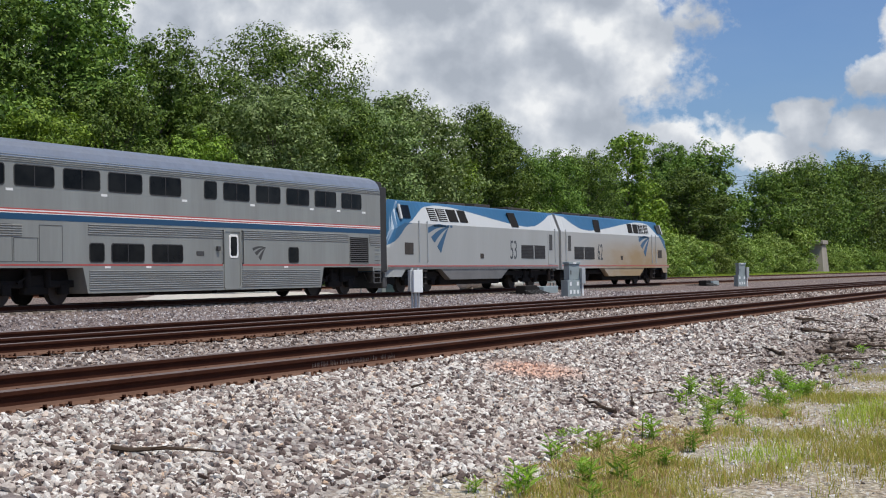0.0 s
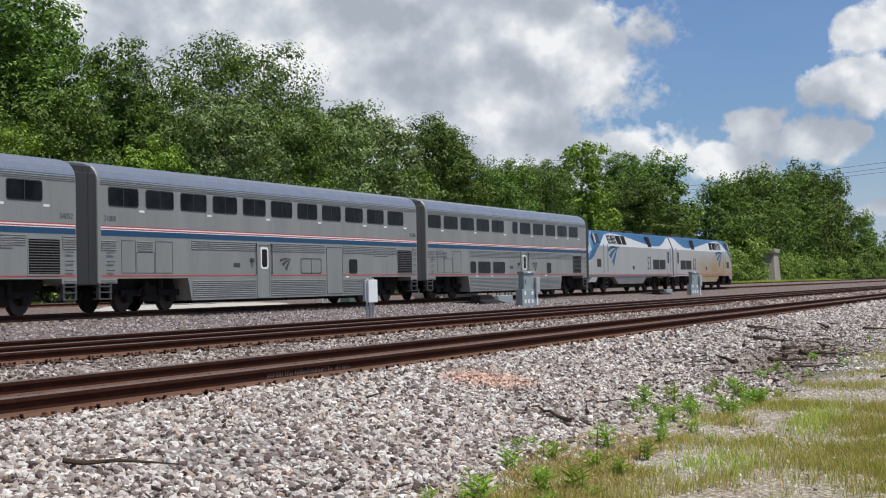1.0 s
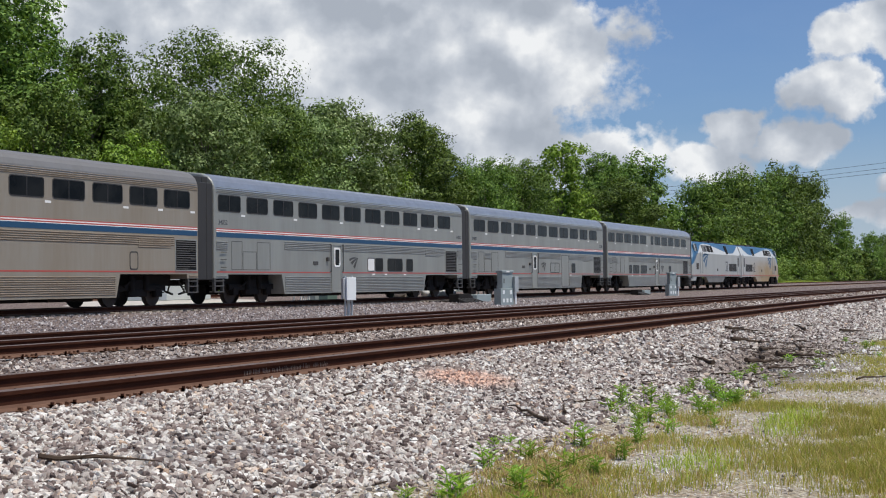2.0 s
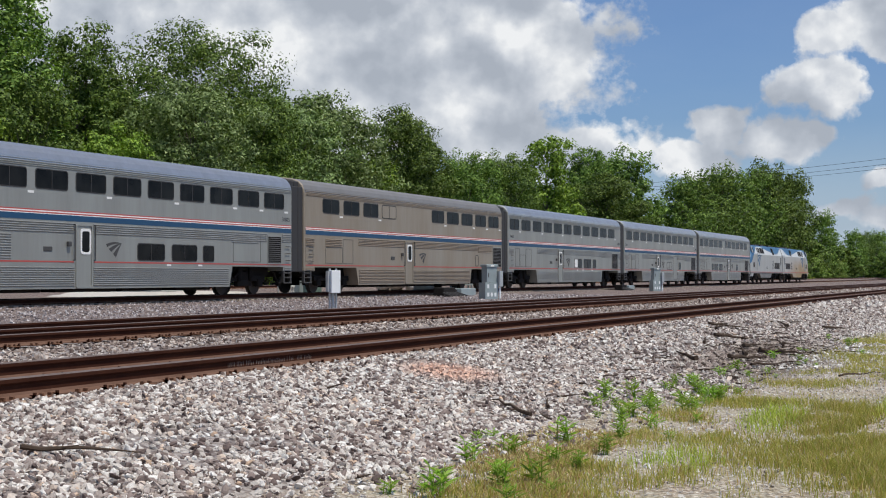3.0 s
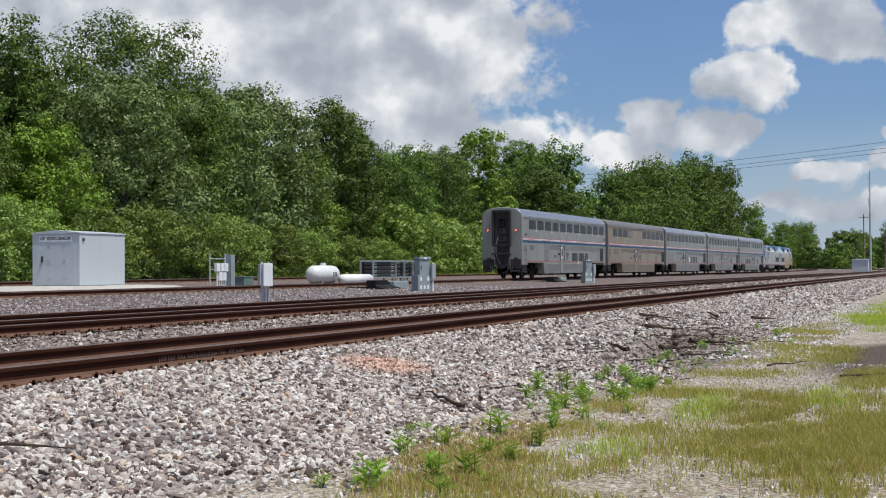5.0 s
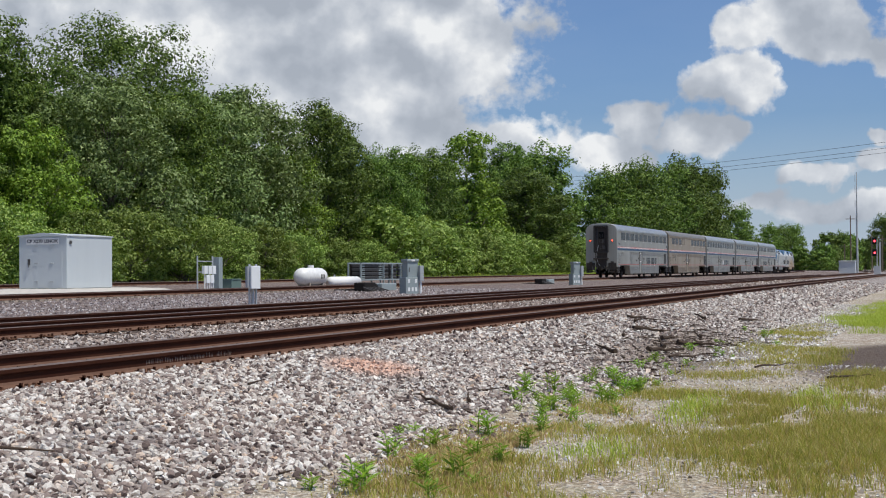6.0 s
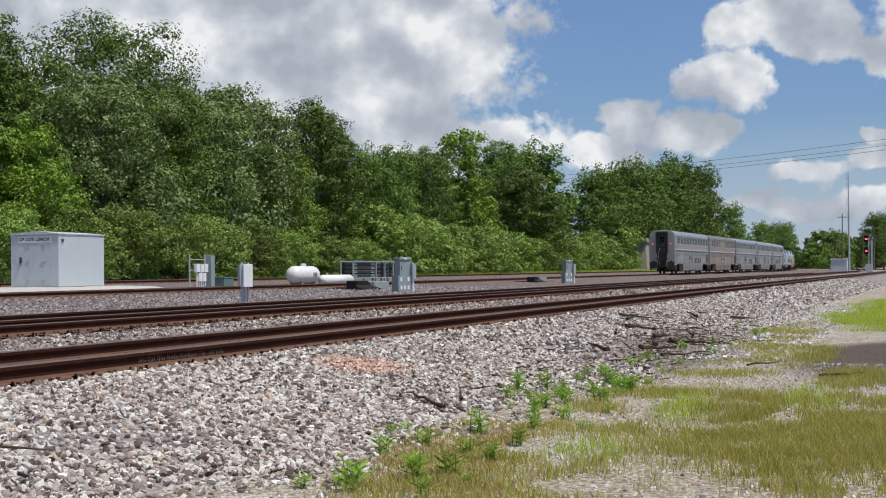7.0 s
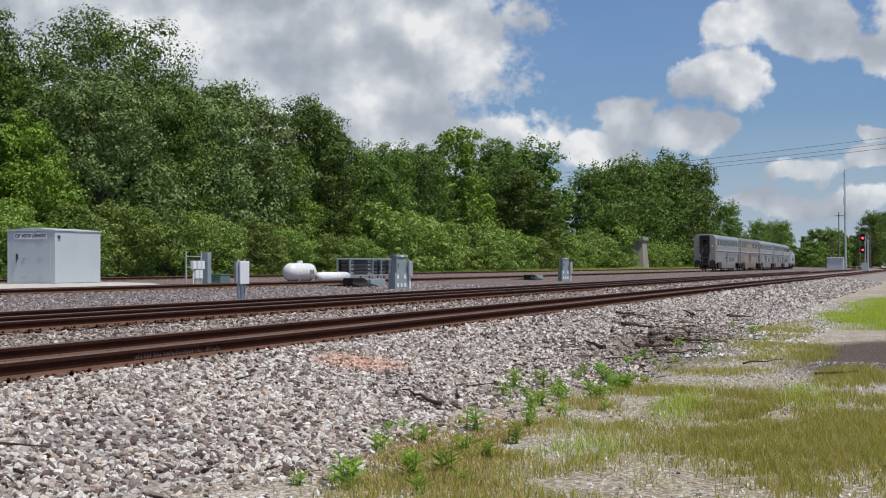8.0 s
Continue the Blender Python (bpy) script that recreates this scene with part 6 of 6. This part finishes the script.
blades("dry_grass", 62000, [(13.2, 1.4, 2.6, 1.15), (15.2, 1.2, 2.6, 1.2), (11.5, 0.7, 1.8, 1.0), (16.6, 2.1, 1.7, 0.6), (20.5, 1.2, 2.2, 0.5)], 0.04, 0.14, M_GRASS, "yellow-green seeding grass on thin gravelly soil", 41, cover=0.49, grain=0.5)
blades("thin_grass", 70000, [(10.0, 3.3, 1.8, 0.9), (12.5, 3.2, 2.2, 1.0), (16.5, 3.3, 3.2, 0.9), (20.5, 3.4, 3.5, 0.7), (9.2, 2.2, 1.3, 1.0), (26, 2.6, 5, 0.8), (33, 3.6, 6, 0.9)], 0.03, 0.11, M_GRASS, "thin short grass between stones", 42, cover=0.44)
blades("russet_weed_carpet", 30000, [(12.6, 4.15, 1.7, 0.5), (10.4, 3.85, 1.2, 0.55), (14.6, 3.7, 1.2, 0.4), (9.0, 3.3, 0.8, 0.5)], 0.02, 0.07, M_GRASS_RUST, "low russet weed carpet at the foot of the bank", 45, 4.85, 1.6, 0.5)
blades("fresh_grass", 60000, [(40, 1.6, 5.0, 1.3), (47, 1.9, 8.0, 1.8), (58, 2.0, 9, 1.6), (13.2, -0.4, 2.6, 0.6), (17.6, 1.4, 1.8, 0.4), (15.6, 2.75, 1.3, 0.3), (11.4, 2.9, 1.0, 0.4)], 0.07, 0.2, M_GRASS_GREEN, "fresh green grass at the track side", 43, cover=0.5)
blades("verge_grass", 13000, [(150, 50.3, 90, 0.8), (290, 52, 60, 2.0), (230, 50.6, 60, 1.2)], 0.2, 0.55, M_GRASS_GREEN, "tall green verge below the wood", 44, 60, 6.0, 0.6, 8.0)


def pipe(bm, pts, radii, seg=7):
    """One bent, tapering round bar."""
    rings = []
    for i, (p, r) in enumerate(zip(pts, radii)):
        d = (pts[min(i + 1, len(pts) - 1)] - pts[max(i - 1, 0)]).normalized()
        u = d.orthogonal().normalized()
        w = d.cross(u)
        rings.append([bm.verts.new(p + (u * math.cos(k * 6.2832 / seg) + w * math.sin(k * 6.2832 / seg)) * r) for k in range(seg)])
    for a, b in zip(rings, rings[1:]):
        for k in range(seg):
            bm.faces.new((a[k - 1], a[k], b[k], b[k - 1]))
    bm.faces.new(rings[0])
    bm.faces.new(rings[-1][::-1])
    bmesh.ops.recalc_face_normals(bm, faces=bm.faces[:])
    return bm


def dead_branch(x, y, length, r0, head, label):
    z = float(ground_z(np.array([x]), np.array([y]))[0])
    r = random.Random(int(x * 100 + y * 10))
    d = Vector((math.cos(radians(head)), math.sin(radians(head)), 0))
    pts, q, n = [], Vector((0, 0, 0)), 6
    for i in range(n + 1):
        gz = float(ground_z(np.array([x + q.x]), np.array([y + q.y]))[0]) - z
        pts.append(Vector((q.x, q.y, gz + r0 + 0.035 + max(0, r.uniform(-0.02, 0.03)))))
        q = q + d * (length / n) + Vector((r.uniform(-1, 1), r.uniform(-1, 1), 0)) * length * 0.014
    ob = part("branch", pipe(bmesh.new(), pts, [r0 * (1 - 0.75 * i / n) for i in range(n + 1)]), M_DEADWOOD)
    ob.location = (x, y, z)
    tagged(ob, label, "dead branch", "dead branches on the ballast")
    for i in (2, 4):
        if r.random() < 0.6:
            e = pts[i] + Vector((d.y, -d.x, 0)) * r.uniform(-0.2, 0.2) + d * r.uniform(0.1, 0.25) + Vector((0, 0, r.uniform(-0.01, 0.03)))
            part("twig", pipe(bmesh.new(), [pts[i], pts[i].lerp(e, 0.5), e], [r0 * 0.35, r0 * 0.25, r0 * 0.1], 5), M_DEADWOOD, ob)


def stick_litter():
    """Broken sticks and bark strewn over the foot of the bank."""
    r = random.Random(77)
    bm = bmesh.new()
    for _ in range(420):
        x, y = r.gauss(28, 5.6), r.gauss(5.1, 0.85)
        if y > 7.3 or y < 3.7:
            continue
        z = float(ground_z(np.array([x]), np.array([y]))[0]) + r.uniform(0.02, 0.06)
        a, ln = r.gauss(-0.1, 0.7), r.uniform(0.08, 0.4)
        p = Vector((x, y, z))
        e = p + Vector((math.cos(a) * ln, math.sin(a) * ln, r.uniform(-0.02, 0.03)))
        tube(bm, p, e, r.uniform(0.006, 0.016), 0.005, 5)
    ob = part("stick_litter", bm, M_DEADWOOD)
    tagged(ob, "dark broken sticks and bark strewn on the stones", "litter", kind="stuff")


stick_litter()

for x, y, ln, r0, head in ((26.2, 5.9, 1.7, 0.035, 10), (28.5, 6.2, 1.5, 0.045, -30), (30.5, 6.6, 1.9, 0.04, 5), (23.0, 5.3, 0.9, 0.05, 40), (24.6, 5.1, 1.5, 0.05, -20), (25.6, 5.0, 1.9, 0.045, 15), (27.4, 5.4, 1.2, 0.05, -10), (35.5, 5.9, 1.6, 0.045, 25),
                          (38.0, 5.4, 2.2, 0.05, -15), (31.6, 7.0, 1.4, 0.035, -40), (26.9, 5.0, 1.0, 0.06, -50), (13.9, 4.95, 0.75, 0.03, 60), (14.6, 5.0, 0.6, 0.025, 20), (7.75, 6.45, 1.0, 0.024, -38), (22.0, 2.9, 1.2, 0.02, -30), (20.5, 1.7, 1.0, 0.025, -50), (24.0, 4.6, 1.3, 0.03, -25), (29.5, 5.0, 1.4, 0.04, 15)):
    dead_branch(x, y, ln * 0.8, r0 * 0.85, head, "dark dead branch lying on ballast")

# ---------------------------------------------------------------- ballast
# a rounded pebble of twelve corners and a rough block of eight
GOLD = (1 + 5 ** 0.5) / 2
PEBBLE_V = np.array([(-1, GOLD, 0), (1, GOLD, 0), (-1, -GOLD, 0), (1, -GOLD, 0), (0, -1, GOLD), (0, 1, GOLD), (0, -1, -GOLD), (0, 1, -GOLD), (GOLD, 0, -1), (GOLD, 0, 1), (-GOLD, 0, -1), (-GOLD, 0, 1)]) / (1 + GOLD * GOLD) ** 0.5
PEBBLE_F = np.array([(0, 11, 5), (0, 5, 1), (0, 1, 7), (0, 7, 10), (0, 10, 11), (1, 5, 9), (5, 11, 4), (11, 10, 2), (10, 7, 6), (7, 1, 8), (3, 9, 4), (3, 4, 2), (3, 2, 6), (3, 6, 8), (3, 8, 9), (4, 9, 5), (2, 4, 11), (6, 2, 10), (8, 6, 7), (9, 8, 1)])
BLOCK_V = np.array([(-1, -1, -1), (1, -1, -1), (1, 1, -1), (-1, 1, -1), (-1, -1, 1), (1, -1, 1), (1, 1, 1), (-1, 1, 1)]) * 0.78
BLOCK_F = np.array([(0, 2, 1), (0, 3, 2), (4, 5, 6), (4, 6, 7), (0, 1, 5), (0, 5, 4), (1, 2, 6), (1, 6, 5), (2, 3, 7), (2, 7, 6), (3, 0, 4), (3, 4, 7)])


def stone_shapes(n, r, base=BLOCK_V):
    """n angular stones of unit size, as an array n x corners x 3."""
    if len(base) == 12:
        v = base[None] * r.uniform(0.74, 1.22, (n, 12, 1)) + r.normal(0, 0.06, (n, 12, 3))
    else:
        v = base[None] * r.uniform(0.6, 1.1, (n, 8, 3)) + r.normal(0, 0.10, (n, 8, 3))
    v = v * np.stack([r.uniform(0.9, 1.6, n), r.uniform(0.7, 1.1, n), r.uniform(0.4, 0.8, n)], 1)[:, None, :]
    q = r.normal(0, 1, (n, 4)) * np.array([1, 0.45, 0.45, 1])
    q /= np.linalg.norm(q, axis=1, keepdims=True)
    w, x, y, z = q.T
    rot = np.stack([np.stack([1 - 2 * (y * y + z * z), 2 * (x * y - z * w), 2 * (x * z + y * w)], 1), np.stack([2 * (x * y + z * w), 1 - 2 * (x * x + z * z), 2 * (y * z - x * w)], 1),
                    np.stack([2 * (x * z - y * w), 2 * (y * z + x * w), 1 - 2 * (x * x + y * y)], 1)], 1)
    return np.einsum("nij,nkj->nki", rot, v)


def stones(name, n, x0, x1, y0, y1, smin, smax, mat, label, seed, thin=None, skip=None, pebble=False):
    base, tri = (PEBBLE_V, PEBBLE_F) if pebble else (BLOCK_V, BLOCK_F)
    r = np.random.default_rng(seed)
    x, y = r.uniform(x0, x1, n), r.uniform(y0, y1, n)
    keep = np.ones(n, bool)
    if thin is not None:
        edge = thin + 0.35 * np.sin(x * 0.9) + 0.22 * np.sin(x * 2.3 + 1)
        keep &= (y > edge) | (r.uniform(0, 1, n) < np.exp((y - edge) * 3.2) * 0.55)
    if skip:
        keep &= ~((x > skip[0]) & (x < skip[1]) & (y > skip[2]) & (y < skip[3]))
    x, y = x[keep], y[keep]
    n = len(x)
    s = smin + (smax - smin) * r.uniform(0, 1, n) ** 1.7
    z = ground_z(x, y) + s * r.uniform(-0.25, 0.55, n)
    v = stone_shapes(n, r, base) * s[:, None, None] + np.stack([x, y, z], 1)[:, None, :]
    f = tri[None] + (np.arange(n) * len(base))[:, None, None]
    me = bpy.data.meshes.new(name)
    me.from_pydata(v.reshape(-1, 3).tolist(), [], f.reshape(-1, 3).tolist())
    me.materials.append(mat)
    ob = new(name, me)
    ob.parent = ground
    return tagged(ob, label, kind="stuff")


PICK = (8.6, 10.2, 5.6, 6.5)
stones("ballast_bank", 36000, 6.5, 14, 3.9, 7.98, 0.016, 0.041, M_STONE, "loose grey and white crushed stone", 51, 4.75, PICK, True)
stones("ballast_bank", 30000, 14, 21, 3.9, 7.98, 0.018, 0.042, M_STONE, "loose grey and white crushed stone", 59, 4.75)
stones("ballast_bank", 32000, 21, 50, 4.2, 7.98, 0.022, 0.05, M_STONE, "loose grey and white crushed stone", 52, 4.5)
stones("ballast_bank", 13000, 50, 120, 4.6, 7.98, 0.05, 0.09, M_STONE, "loose grey and white crushed stone", 53, 4.6)
stones("ballast_gap", 10000, 12, 60, 12.2, 14.05, 0.02, 0.044, M_STONE_GAP, "loose grey and white crushed stone", 54)
stones("ballast_gap", 4500, 60, 140, 12.2, 14.15, 0.05, 0.08, M_STONE_GAP, "loose grey and white crushed stone", 55)
stones("ballast_cess", 11500, 23, 80, 17.9, 30.4, 0.028, 0.052, M_STONE_FAR, "brownish grey crushed stone", 56)
stones("loose_gravel", 10000, 7.5, 24, 0.0, 4.9, 0.006, 0.02, M_GRAVEL, "scattered pale gravel", 57)


stones("loose_gravel", 9000, 24, 62, 2.6, 5.0, 0.014, 0.04, M_GRAVEL, "scattered pale gravel", 58)


def single_stones():
    r = np.random.default_rng(60)
    m, nt, b = material("single_ballast_stone")
    col = ramp(nt, nt.nodes.new("ShaderNodeObjectInfo").outputs["Random"], STONE_TONES)
    n = noisen(nt, world_pos(nt), 55, 4, 0.6)
    nt.links.new(mixc(nt, 0.4, col, ramp(nt, n, [(0.3, 0.25), (0.7, 1.0)]), "MULTIPLY"), b.inputs["Base Color"])
    b.inputs["Roughness"].default_value = 0.9
    bump(nt, b, n, 0.5, 0.006)
    meshes = []
    for sh in stone_shapes(12, r, PEBBLE_V):
        me = bpy.data.meshes.new("stone")
        me.from_pydata(sh.tolist(), [], PEBBLE_F.tolist())
        me.materials.append(m)
        meshes.append(me)
    x, y = r.uniform(PICK[0], PICK[1], 300), r.uniform(PICK[2], PICK[3], 300)
    s = r.uniform(0.018, 0.038, 300)
    z = ground_z(x, y) + s * r.uniform(-0.1, 0.5, 300)
    for i in range(300):
        shared("stone", meshes[i % 12], ground, pose(x[i], y[i], z[i], 0, 0, r.uniform(0, 360)) @ Matrix.Diagonal((s[i], s[i], s[i], 1)))


single_stones()


# ---------------------------------------------------------------- movement


def on_line(back, front):
    """Heading and sideways place of a vehicle whose two bogies stand at these x."""
    return math.atan2(float(swing(front) - swing(back)), front - back)


def motions():
    times = [k * 0.5 for k in range(17)]
    for i, car in enumerate(cars):
        rows = []
        for t in times:
            x = run(t) + CAR_L * i
            h = on_line(x + 3.9, x + 22.0)
            rows.append((t, pose(x, TRACK_Y + float(swing(x + 3.9)) - 3.9 * math.sin(h), TRACK_Z, 0, 0, math.degrees(h))))
        walk(car, rows)
    front = 5 * CAR_L - 0.2
    for eng, x0, turned in ((engine_1, front, 0), (engine_2, front + 2 * LOCO_L + 0.4, 1)):
        rows = []
        for t in times:
            x = x0 + run(t)
            a, b = (x - 16.9, x - 4.0) if turned else (x + 4.0, x + 16.9)
            h = on_line(a, b)
            y = float(swing(b)) + 4.0 * math.sin(h) if turned else float(swing(a)) - 4.0 * math.sin(h)
            rows.append((t, pose(x, TRACK_Y + y, TRACK_Z, 0, 0, math.degrees(h) + 180 * turned)))
        walk(eng, rows)


motions()
